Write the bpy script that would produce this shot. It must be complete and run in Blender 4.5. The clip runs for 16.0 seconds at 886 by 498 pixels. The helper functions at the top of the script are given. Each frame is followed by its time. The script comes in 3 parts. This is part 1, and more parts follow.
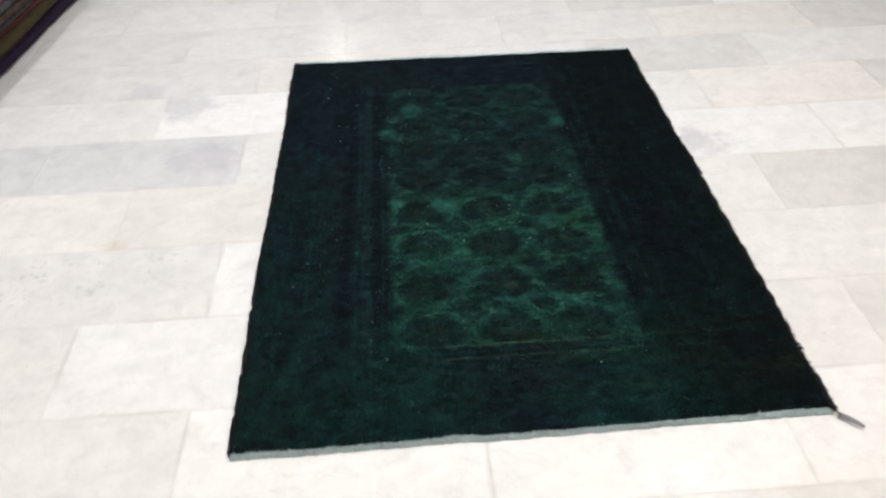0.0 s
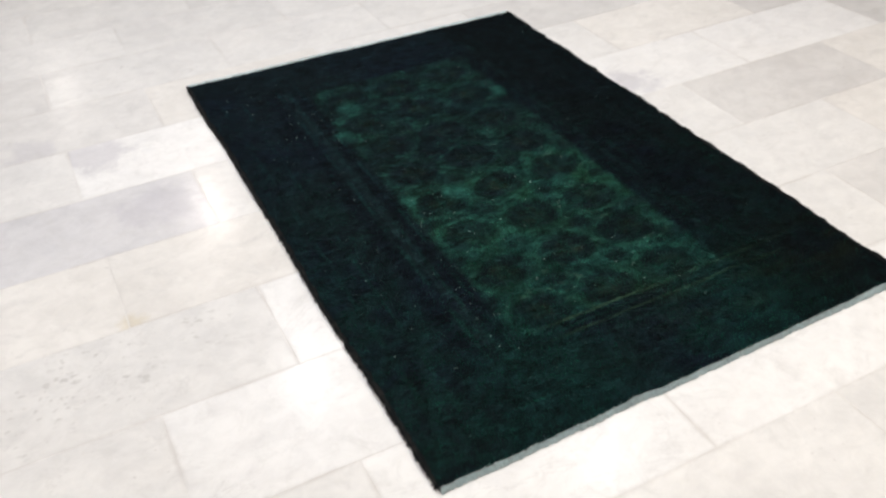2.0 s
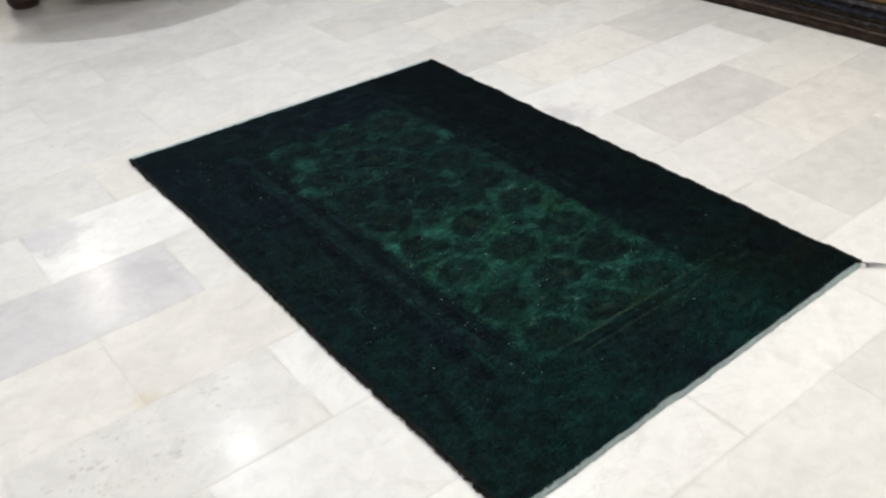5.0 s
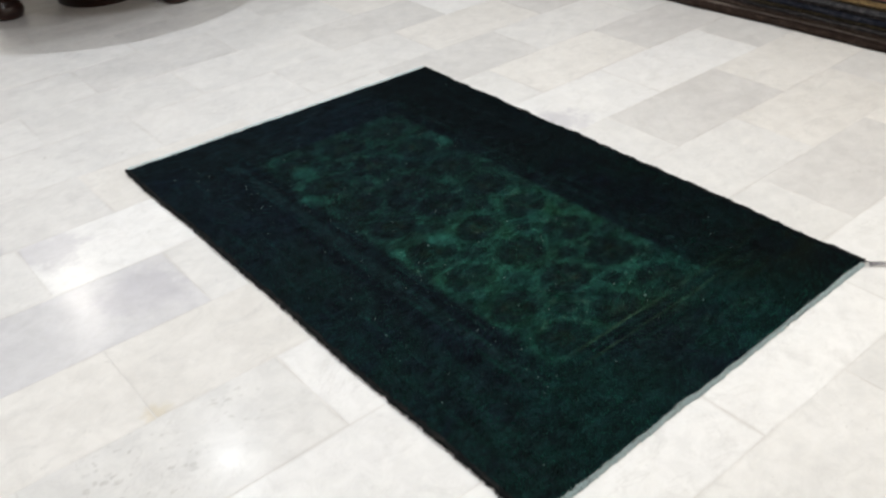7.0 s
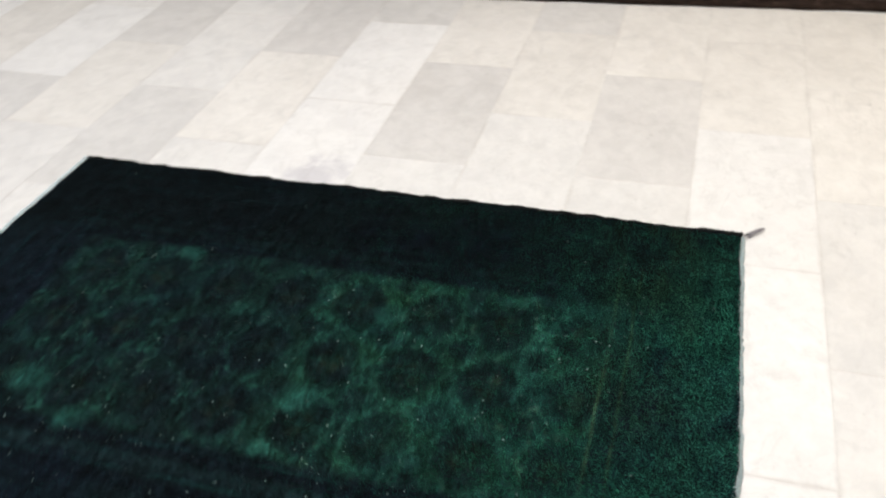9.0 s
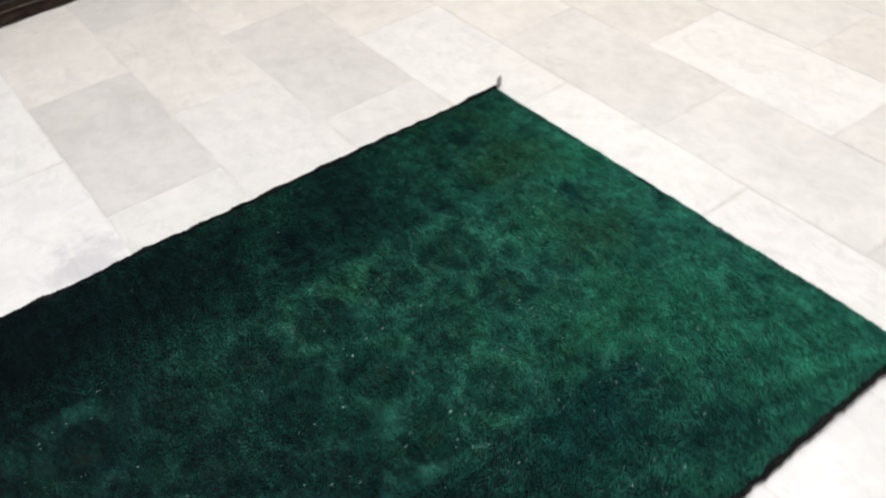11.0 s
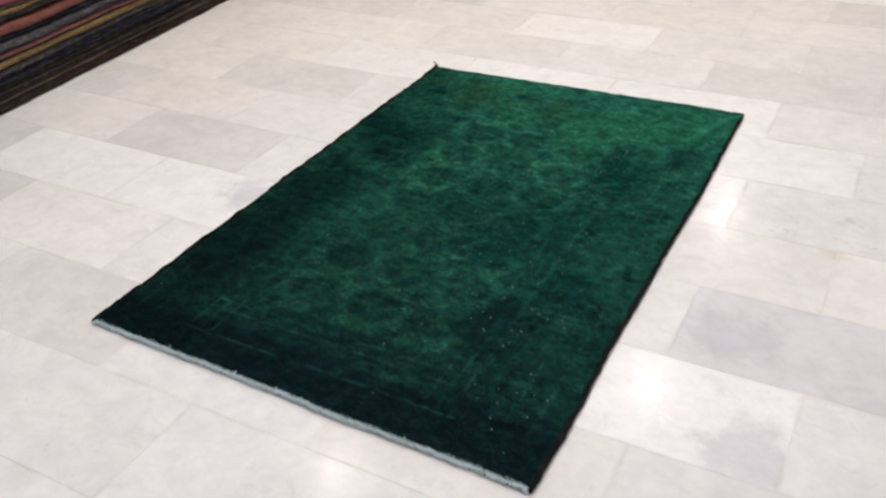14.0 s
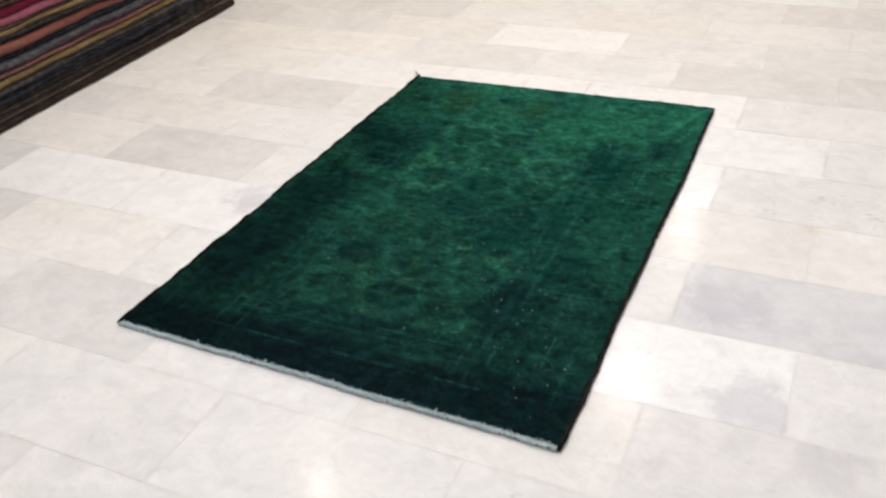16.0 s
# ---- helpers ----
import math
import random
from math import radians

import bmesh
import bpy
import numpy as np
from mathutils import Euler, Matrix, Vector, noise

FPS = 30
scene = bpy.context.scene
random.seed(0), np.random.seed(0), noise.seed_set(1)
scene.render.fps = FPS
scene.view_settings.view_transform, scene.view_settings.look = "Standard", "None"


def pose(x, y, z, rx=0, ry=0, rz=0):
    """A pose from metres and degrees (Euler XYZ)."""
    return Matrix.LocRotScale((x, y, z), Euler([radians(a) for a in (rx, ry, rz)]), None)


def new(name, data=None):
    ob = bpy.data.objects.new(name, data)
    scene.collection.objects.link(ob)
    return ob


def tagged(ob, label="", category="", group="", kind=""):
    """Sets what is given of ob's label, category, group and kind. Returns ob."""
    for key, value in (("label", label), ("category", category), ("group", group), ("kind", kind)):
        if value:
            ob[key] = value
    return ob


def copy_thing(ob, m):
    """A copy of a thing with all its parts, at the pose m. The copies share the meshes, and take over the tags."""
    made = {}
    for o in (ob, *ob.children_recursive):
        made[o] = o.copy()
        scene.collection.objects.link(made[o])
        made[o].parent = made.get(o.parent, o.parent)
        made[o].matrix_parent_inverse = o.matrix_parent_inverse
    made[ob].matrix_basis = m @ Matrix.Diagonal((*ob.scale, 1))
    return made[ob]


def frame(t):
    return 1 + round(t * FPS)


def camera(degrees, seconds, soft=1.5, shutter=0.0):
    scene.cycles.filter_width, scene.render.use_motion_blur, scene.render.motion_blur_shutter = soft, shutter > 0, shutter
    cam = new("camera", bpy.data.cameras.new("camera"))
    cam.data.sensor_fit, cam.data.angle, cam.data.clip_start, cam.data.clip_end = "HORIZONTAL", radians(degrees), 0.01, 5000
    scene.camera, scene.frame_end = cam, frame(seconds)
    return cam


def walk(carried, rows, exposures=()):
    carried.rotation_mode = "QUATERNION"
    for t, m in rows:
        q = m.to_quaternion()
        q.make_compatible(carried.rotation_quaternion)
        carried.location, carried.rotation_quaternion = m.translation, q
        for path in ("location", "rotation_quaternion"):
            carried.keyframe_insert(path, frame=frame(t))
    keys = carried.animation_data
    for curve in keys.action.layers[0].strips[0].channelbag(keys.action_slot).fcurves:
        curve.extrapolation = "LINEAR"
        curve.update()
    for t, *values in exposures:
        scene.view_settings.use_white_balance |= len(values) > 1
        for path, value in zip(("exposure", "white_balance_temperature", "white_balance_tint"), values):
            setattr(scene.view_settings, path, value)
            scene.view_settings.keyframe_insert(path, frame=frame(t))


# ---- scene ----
cam = camera(53.65, 16.0, soft=2.4, shutter=0.55)
ROWS = [
    (0.0, 0.380, -1.171, 1.321, 54.11, 1.73, -3.72),
    (0.5, 0.268, -0.997, 1.309, 52.55, 3.96, -8.67),
    (1.0, 0.061, -0.874, 1.286, 50.65, 4.11, -13.97),
    (1.5, -0.225, -0.805, 1.301, 49.55, 2.53, -23.70),
    (2.0, -0.403, -0.910, 1.316, 52.58, 2.29, -27.14),
    (2.5, -0.558, -1.007, 1.347, 54.11, 2.06, -30.59),
    (3.0, -0.697, -0.892, 1.340, 54.52, 2.32, -34.95),
    (3.5, -0.746, -0.812, 1.351, 55.32, 2.21, -38.62),
    (4.0, -0.707, -0.790, 1.353, 55.46, 2.19, -38.01),
    (6.5, -0.722, -0.789, 1.349, 54.89, 2.82, -39.00),
    (7.0, -0.772, -0.737, 1.343, 55.81, 2.31, -40.05),
    (7.5, -0.737, -0.621, 1.344, 56.09, 1.88, -43.75),
    (8.0, -0.633, -0.390, 1.332, 54.63, 3.08, -50.93),
    (8.5, -0.604, -0.112, 1.297, 53.67, 2.61, -61.08),
    (9.0, -0.569, 0.163, 1.279, 52.53, 3.24, -73.90),
    (9.2, -0.511, 0.258, 1.255, 52.20, 3.92, -77.98),
    (11.3, -0.380, 1.445, 1.298, 48.65, 3.18, -132.09),
    (11.5, -0.378, 1.552, 1.261, 49.98, 3.35, -134.57),
    (12.0, -0.371, 1.853, 1.276, 51.53, 3.87, -139.71),
    (12.5, -0.472, 2.113, 1.290, 52.70, 3.11, -141.42),
    (13.0, -0.495, 2.409, 1.320, 53.62, 3.31, -144.09),
    (13.5, -0.405, 2.714, 1.321, 54.67, 3.22, -149.69),
    (14.0, -0.455, 2.915, 1.345, 56.41, 2.76, -151.81),
    (14.5, -0.556, 3.046, 1.352, 57.53, 3.77, -151.39),
    (15.0, -0.507, 3.102, 1.350, 58.87, 3.83, -152.03),
    (15.5, -0.418, 3.124, 1.351, 58.32, 4.13, -154.27),
    (16.0, -0.393, 3.122, 1.349, 57.73, 3.26, -155.76),
]
EXPOSURES = [(0.0, 0.15, 6260, 9), (0.5, 0.16, 6260, 9), (1.0, 0.27, 6260, 9), (1.5, 0.38, 6260, 8), (2.0, 0.11, 6310, 10), (2.5, -0.18, 6260, 9), (3.0, -0.34, 6200, 8), (3.5, 0.03, 6260, 6.8),
             (4.0, 0.07, 6260, 6.8), (7.0, 0.05, 6190, 7), (8.0, 0.27, 6340, 8), (8.5, 0.36, 6260, 7), (9.0, 0.2, 6330, 9), (11.5, 0.12, 6170, 9.6), (12.5, 0.12, 6200, 9.3),
             (13.5, 0.14, 6230, 14), (14.5, -0.31, 6450, 12.2), (15.0, -0.40, 6460, 12.2), (15.5, -0.13, 6450, 12), (16.0, 0.1, 6400, 11.6)]
walk(cam, [(t, pose(x, y, z, rx, ry, rz)) for t, x, y, z, rx, ry, rz in ROWS], EXPOSURES)

# ---- world ----
world = bpy.data.worlds.new("world")
scene.world = world
world.use_nodes = True
world.node_tree.nodes["Background"].inputs[0].default_value = (0.9, 0.95, 1.0, 1)
world.node_tree.nodes["Background"].inputs[1].default_value = 0.02
CEILING = 2.8
LAMP_WATTS = 18.6
# place and share of the full output
LAMPS = [(0.46, 5.4, 1.15), (0.53, 3.13, 1.08), (0.57, -1.52, 1.0), (0.61, -3.8, 1.0), (2.1, 0.0, 0.9), (1.8, 1.68, 0.75),
         # (-1.5, 1.4), (-2.2, -2.4) and (2.45, -1.9) are added unseen fill lamps
         (-0.3, 8.3, 0.45), (1.22, 10.0, 1.0), (-1.5, 1.4, 1.15), (-2.2, -2.4, 1.0), (0.5, 0.78, 1.0), (2.45, -1.9, 1.0)]
NEUTRAL, WARM, AMBER = (1.0, 0.985, 1.0), (1.0, 0.90, 0.80), (1.0, 0.87, 0.70)


# ---- node helpers ----
class Nodes:
    """Short spellings for a material's nodes."""

    def __init__(self, name):
        self.mat = bpy.data.materials.new(name)
        self.mat.use_nodes = True
        self.tree = self.mat.node_tree
        self.bsdf = self.tree.nodes["Principled BSDF"]
        self.out = self.tree.nodes["Material Output"]

    def link(self, a, b):
        self.tree.links.new(a, b)

    def put(self, socket, v):
        if isinstance(v, (int, float)):
            socket.default_value = v
        elif isinstance(v, tuple):
            socket.default_value = (*v, 1) if len(v) == 3 and len(socket.default_value) == 4 else v
        else:
            self.link(v, socket)

    def math(self, op, a, b=0.0, c=0.0, clamp=False):
        n = self.tree.nodes.new("ShaderNodeMath")
        n.operation, n.use_clamp = op, clamp
        for s, v in zip(n.inputs, (a, b, c)):
            self.put(s, v)
        return n.outputs[0]

    def vec(self, op, a, b=(0.0, 0.0, 0.0)):
        n = self.tree.nodes.new("ShaderNodeVectorMath")
        n.operation = op
        self.put(n.inputs[0], a)
        self.put(n.inputs[1], b)
        return n.outputs[0]

    def xyz(self, v):
        n = self.tree.nodes.new("ShaderNodeSeparateXYZ")
        self.link(v, n.inputs[0])
        return n.outputs

    def join(self, x, y, z):
        n = self.tree.nodes.new("ShaderNodeCombineXYZ")
        for s, v in zip(n.inputs, (x, y, z)):
            self.put(s, v)
        return n.outputs[0]

    def coord(self, kind="Object"):
        n = self.tree.nodes.new("ShaderNodeTexCoord")
        return n.outputs[kind]

    def position(self):
        return self.tree.nodes.new("ShaderNodeNewGeometry").outputs["Position"]

    def island(self):
        return self.tree.nodes.new("ShaderNodeNewGeometry").outputs["Random Per Island"]

    def chance(self):
        return self.tree.nodes.new("ShaderNodeObjectInfo").outputs["Random"]

    def noise(self, v, scale, detail=3.0, rough=0.55, warp=0.0, colour=False):
        n = self.tree.nodes.new("ShaderNodeTexNoise")
        self.link(v, n.inputs["Vector"])
        n.inputs["Scale"].default_value, n.inputs["Detail"].default_value = scale, detail
        n.inputs["Roughness"].default_value, n.inputs["Distortion"].default_value = rough, warp
        return n.outputs["Color" if colour else "Fac"]

    def cells(self, v, scale, feature="F1"):
        n = self.tree.nodes.new("ShaderNodeTexVoronoi")
        n.feature = feature
        self.link(v, n.inputs["Vector"])
        n.inputs["Scale"].default_value = scale
        return n.outputs

    def step(self, v, lo, hi, a=0.0, b=1.0):
        """Smooth step from a (below lo) to b (above hi)."""
        n = self.tree.nodes.new("ShaderNodeMapRange")
        n.interpolation_type = "SMOOTHSTEP"
        self.put(n.inputs["Value"], v)
        for k, x in (("From Min", lo), ("From Max", hi), ("To Min", a), ("To Max", b)):
            n.inputs[k].default_value = x
        return n.outputs[0]

    def mix(self, f, a, b, blend="MIX"):
        n = self.tree.nodes.new("ShaderNodeMix")
        n.data_type, n.blend_type = "RGBA", blend
        self.put(n.inputs[0], f)
        self.put(n.inputs[6], a)
        self.put(n.inputs[7], b)
        return n.outputs[2]

    def bump(self, height, strength=0.3, distance=0.002):
        n = self.tree.nodes.new("ShaderNodeBump")
        n.inputs["Strength"].default_value, n.inputs["Distance"].default_value = strength, distance
        self.link(height, n.inputs["Height"])
        return n.outputs[0]

    def done(self, colour, rough, normal=None, metal=0.0, spec=0.5):
        self.put(self.bsdf.inputs["Base Color"], colour)
        self.put(self.bsdf.inputs["Roughness"], rough)
        self.put(self.bsdf.inputs["Metallic"], metal)
        self.put(self.bsdf.inputs["Specular IOR Level"], spec)
        if normal is not None:
            self.link(normal, self.bsdf.inputs["Normal"])
        return self.mat


# ---- materials ----
def marble(name, base, cloud, amount, speck=0.5, marks=(), pitted=()):
    """Honed white marble: soft clouds, faint veins, small dark pits; each tile is cut from another place of the block."""
    n = Nodes(name)
    shift = n.vec("MULTIPLY", n.join(n.chance(), n.chance(), n.chance()), (37.0, 91.0, 13.0))
    p = n.vec("ADD", n.position(), shift)
    soft = n.noise(p, 4.2, 5, 0.65, 0.8)
    wide = n.vec("MULTIPLY", p, (1.0, 1.5, 1.0))
    band = n.noise(wide, 5.5, 5, 0.62, 1.2)
    f = n.math("MULTIPLY", n.step(n.math("ADD", n.math("MULTIPLY", soft, 0.6), n.math("MULTIPLY", band, 0.4)), 0.41, 0.62), amount)
    colour = n.mix(f, base, cloud)
    tone = n.math("MULTIPLY_ADD", n.chance(), 0.06, 0.965)
    colour = n.mix(1.0, colour, n.join(tone, tone, tone), "MULTIPLY")
    vein = n.math("ABSOLUTE", n.math("SUBTRACT", n.noise(wide, 2.3, 6, 0.6, 1.6), 0.5))
    patch = n.step(n.noise(p, 2.1, 2), 0.48, 0.62)
    colour = n.mix(n.math("MULTIPLY", n.step(vein, 0.0, 0.012, 0.20, 0.0), patch), colour, (0.50, 0.49, 0.48))
    lump = n.math("MULTIPLY", n.math("SUBTRACT", n.noise(p, 24, 3, 0.7), 0.5), 1.1)
    pit = n.step(n.math("ADD", n.cells(n.vec("MULTIPLY", n.vec("ADD", p, n.vec("MULTIPLY", n.noise(p, 60, 2, colour=True), (0.03, 0.02, 0.0))), (0.8, 1.4, 1.0)), 46)[0], lump), 0.04, 0.34, 1.0, 0.0)
    where = n.step(n.noise(n.vec("MULTIPLY", p, (1.0, 1.7, 1.0)), 4.4, 4, 0.7), 0.58, 0.70)
    for mx, my, size in pitted:
        q = n.vec("ADD", n.position(), n.vec("MULTIPLY", n.vec("SUBTRACT", n.noise(n.position(), 7, 3, colour=True), (0.5, 0.5, 0.5)), (size, size, 0.0)))
        near = n.tree.nodes.new("ShaderNodeVectorMath")
        near.operation = "DISTANCE"
        n.link(q, near.inputs[0])
        near.inputs[1].default_value = (mx, my, 0.0)
        where = n.math("MAXIMUM", where, n.step(near.outputs["Value"], size * 0.5, size, 1.0, 0.0))
    colour = n.mix(n.math("MULTIPLY", n.math("MULTIPLY", pit, where), speck * 0.62), colour, (0.47, 0.46, 0.445))
    smudge = n.step(n.noise(n.vec("MULTIPLY", p, (1.0, 1.4, 1.0)), 11, 5, 0.72, 0.8), 0.50, 0.72)
    colour = n.mix(n.math("MULTIPLY", smudge, 0.30), colour, (0.56, 0.555, 0.55))
    fleck = n.step(n.noise(p, 85, 2, 0.6), 0.66, 0.74)
    colour = n.mix(n.math("MULTIPLY", n.math("MULTIPLY", fleck, n.step(n.noise(p, 6, 3), 0.46, 0.62)), 0.34 * speck + 0.06), colour, (0.40, 0.38, 0.37))
    for mx, my, size, tint, strength in marks:
        # one-off stains of the stone
        q = n.vec("ADD", n.position(), n.vec("MULTIPLY", n.vec("SUBTRACT", n.noise(n.position(), 11, 4, 0.7, colour=True), (0.5, 0.5, 0.5)), (size * 2.4, size * 1.7, 0.0)))
        gap = n.tree.nodes.new("ShaderNodeVectorMath")
        gap.operation = "DISTANCE"
        n.link(q, gap.inputs[0])
        gap.inputs[1].default_value = (mx, my, 0.0)
        colour = n.mix(n.step(gap.outputs["Value"], size * 0.35, size, strength, 0.0), colour, tint)
    # old polish and dust gathered unevenly along the joints
    gx, gy, _ = n.xyz(n.coord("Generated"))
    rim = n.math("MINIMUM", n.math("MULTIPLY", n.math("MINIMUM", gx, n.math("SUBTRACT", 1.0, gx)), 0.6), n.math("MULTIPLY", n.math("MINIMUM", gy, n.math("SUBTRACT", 1.0, gy)), 0.3))
    rim = n.math("ADD", rim, n.math("MULTIPLY", n.math("SUBTRACT", n.noise(n.position(), 38, 4, 0.7), 0.5), 0.012))
    colour = n.mix(n.math("MULTIPLY", n.step(rim, 0.0, 0.0100, 0.40, 0.0), n.step(n.noise(n.position(), 5.5, 3), 0.38, 0.64)), colour, (0.55, 0.53, 0.51))
    mottle = n.noise(p, 17, 6, 0.75, 0.5)
    shade = n.math("MULTIPLY_ADD", n.step(mottle, 0.36, 0.64), 0.07, 0.955)
    colour = n.mix(1.0, colour, n.join(shade, shade, shade), "MULTIPLY")
    grime = n.step(n.noise(n.position(), 1.3, 5, 0.7), 0.45, 0.75)
    colour = n.mix(n.math("MULTIPLY", grime, 0.10), colour, (0.62, 0.57, 0.50))
    rough = n.math("MULTIPLY_ADD", n.noise(p, 9, 4), 0.12, 0.15)
    n.bsdf.inputs["Coat Weight"].default_value, n.bsdf.inputs["Coat Roughness"].default_value = 0.007, 0.08
    height = n.math("ADD", n.noise(n.position(), 7, 2), n.math("ADD", n.math("MULTIPLY", n.noise(p, 26, 2), 0.10), n.math("MULTIPLY", n.noise(p, 120, 2), 0.04)))
    return n.done(colour, rough, n.bump(height, 0.13, 0.005), spec=0.105)


GREY_STAIN, YELLOW_STAIN = (0.50, 0.49, 0.54), (0.62, 0.53, 0.33)
M_TILE = {
    "white": marble("marble_white", (0.832, 0.832, 0.829), (0.780, 0.780, 0.783), 0.6, 0.4, ((1.27, 1.13, 0.12, GREY_STAIN, 0.55), (-0.36, 1.58, 0.15, GREY_STAIN, 0.48))),
    "pale": marble("marble_pale", (0.775, 0.770, 0.760), (0.695, 0.693, 0.690), 0.7, 0.8, (), ((-0.50, 0.62, 0.16), (-0.28, 0.66, 0.10), (-0.62, 0.56, 0.13))),
    "cream": marble("marble_cream", (0.790, 0.776, 0.752), (0.715, 0.700, 0.676), 0.7, 0.6, ((-0.395, 0.750, 0.055, YELLOW_STAIN, 0.36),)),
    "ash": marble("marble_ash", (0.725, 0.718, 0.708), (0.645, 0.640, 0.636), 0.75, 0.8, ((-0.52, 1.70, 0.10, GREY_STAIN, 0.35),)),
    "grey": marble("marble_grey", (0.695, 0.686, 0.676), (0.620, 0.612, 0.606), 0.75, 1.0),
    "blue": marble("marble_blue_grey", (0.675, 0.673, 0.690), (0.590, 0.590, 0.612), 0.85, 0.6, ((-0.22, 1.20, 0.15, GREY_STAIN, 0.45),)),
}


def grout():
    n = Nodes("grout")
    p = n.position()
    colour = n.mix(n.step(n.noise(p, 6.0, 5, 0.75), 0.36, 0.64), (0.76, 0.75, 0.735), (0.60, 0.58, 0.56))
    return n.done(colour, 0.9, n.bump(n.noise(p, 300, 2), 0.4, 0.001))


def paint(name, colour, rough=0.6):
    n = Nodes(name)
    p = n.position()
    c = n.mix(n.step(n.noise(p, 1.2, 4), 0.3, 0.7), colour, tuple(0.94 * v for v in colour))
    return n.done(c, rough, n.bump(n.noise(p, 180, 3), 0.15, 0.001))


def pile_wool(name, tips, pattern, dark, navy, green, bright, spread, frame_strength, reach, cover, mottle, grit=0.5, patches=(), shade=0.45):
    """Over-dyed pile: rows of faded dark medallions in a green field inside dark borders."""
    n = Nodes(name)
    p0 = n.coord("Object")
    wob = n.vec("MULTIPLY", n.vec("SUBTRACT", n.noise(p0, 14, 3, colour=True), (0.5, 0.5, 0.5)), (0.026, 0.026, 0.0))
    wob = n.vec("ADD", wob, n.vec("MULTIPLY", n.vec("SUBTRACT", n.noise(p0, 55, 2, colour=True), (0.5, 0.5, 0.5)), (0.015, 0.015, 0.0)))
    x, y, _ = n.xyz(n.vec("ADD", p0, wob))
    x0, y0, _ = n.xyz(p0)
    near = n.vec("ADD", p0, n.vec("MULTIPLY", n.vec("SUBTRACT", n.noise(p0, 6, 3, colour=True), (0.5, 0.5, 0.5)), (0.016, 0.016, 0.0)))
    xs, ys, _ = n.xyz(near)

    def box(lo, hi, v, soft=0.012):
        return n.math("MULTIPLY", n.step(v, lo - soft, lo + soft), n.step(v, hi - soft, hi + soft, 1.0, 0.0))

    def line(v, at, half):
        return n.step(n.math("ABSOLUTE", n.math("SUBTRACT", v, at)), half * 0.4, half * 1.6, 1.0, 0.0)

    def lattice(v, first, pitch, radius):
        q = n.math("FRACT", n.math("ADD", n.math("DIVIDE", n.math("SUBTRACT", v, first), pitch), 0.5))
        return n.math("MULTIPLY", n.math("ABSOLUTE", n.math("SUBTRACT", q, 0.5)), pitch / radius)

    def far(a, b):
        return n.math("SQRT", n.math("ADD", n.math("MULTIPLY", a, a), n.math("MULTIPLY", b, b)))

    field = n.math("MULTIPLY", box(0.324, 0.874, x), box(0.264, 1.575, y))
    big = far(lattice(x, 0.415, 0.1765, 0.074), lattice(y, 0.317, 0.165, 0.060))
    gul = n.step(big, 0.74, 1.12, 1.0, 0.0)
    ring = n.math("MULTIPLY", n.step(big, 0.98, 1.12), n.step(big, 1.12, 1.36, 1.0, 0.0))
    small = n.step(far(lattice(x, 0.503, 0.1765, 0.028), lattice(y, 0.3995, 0.165, 0.024)), 0.75, 1.1, 1.0, 0.0)
    streak = n.noise(n.vec("MULTIPLY", p0, (5.0, 15.0, 1.0)), 1.0, 4, 0.65)
    fade = n.noise(p0, 3.4, 4, 0.6, 0.5)
    worn = n.noise(p0, 16, 4, 0.7)
    fine = n.noise(p0, 95, 3, 0.7)

    weft = n.noise(n.vec("MULTIPLY", p0, (20.0, 62.0, 1.0) if tips else (27.0, 40.0, 1.0)), 1.0, 3, 0.6)
    olive = (0.0125, 0.0185, 0.0120) if tips else (0.075, 0.270, 0.115)
    ground = n.mix(n.step(n.noise(p0, 2.3, 3), 0.40, 0.62), dark, navy)
    # green is stronger towards the label end, darker towards the other
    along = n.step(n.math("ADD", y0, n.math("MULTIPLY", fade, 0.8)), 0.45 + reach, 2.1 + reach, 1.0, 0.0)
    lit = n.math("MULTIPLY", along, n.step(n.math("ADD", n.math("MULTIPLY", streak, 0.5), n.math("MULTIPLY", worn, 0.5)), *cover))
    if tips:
        # less green in the borders, along the label end and the east side
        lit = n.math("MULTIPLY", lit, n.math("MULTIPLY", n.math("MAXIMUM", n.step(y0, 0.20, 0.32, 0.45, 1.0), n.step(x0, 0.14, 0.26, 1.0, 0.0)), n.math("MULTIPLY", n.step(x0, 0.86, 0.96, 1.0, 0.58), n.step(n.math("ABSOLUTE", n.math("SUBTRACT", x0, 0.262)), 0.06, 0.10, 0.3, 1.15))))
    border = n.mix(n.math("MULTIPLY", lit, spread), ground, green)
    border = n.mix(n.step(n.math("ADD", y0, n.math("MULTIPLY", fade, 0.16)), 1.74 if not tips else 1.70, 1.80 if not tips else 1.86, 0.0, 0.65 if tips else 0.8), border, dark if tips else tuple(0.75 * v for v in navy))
    # broad guard stripes of another dye beside the field
    stripe = n.math("MAXIMUM", line(xs, 0.262, 0.011), n.math("MULTIPLY", line(xs, 0.932, 0.009), 0.75))
    stripe = n.math("MULTIPLY", n.math("MULTIPLY", stripe, box(0.24, 1.62, y)), n.step(n.noise(n.vec("MULTIPLY", p0, (26.0, 16.0, 1.0)), 1.0, 4, 0.75), 0.36, 0.62))
    border = n.mix(n.math("MULTIPLY", stripe, 0.75), border, (0.0125, 0.0330, 0.0370) if tips else (0.024, 0.230, 0.190))
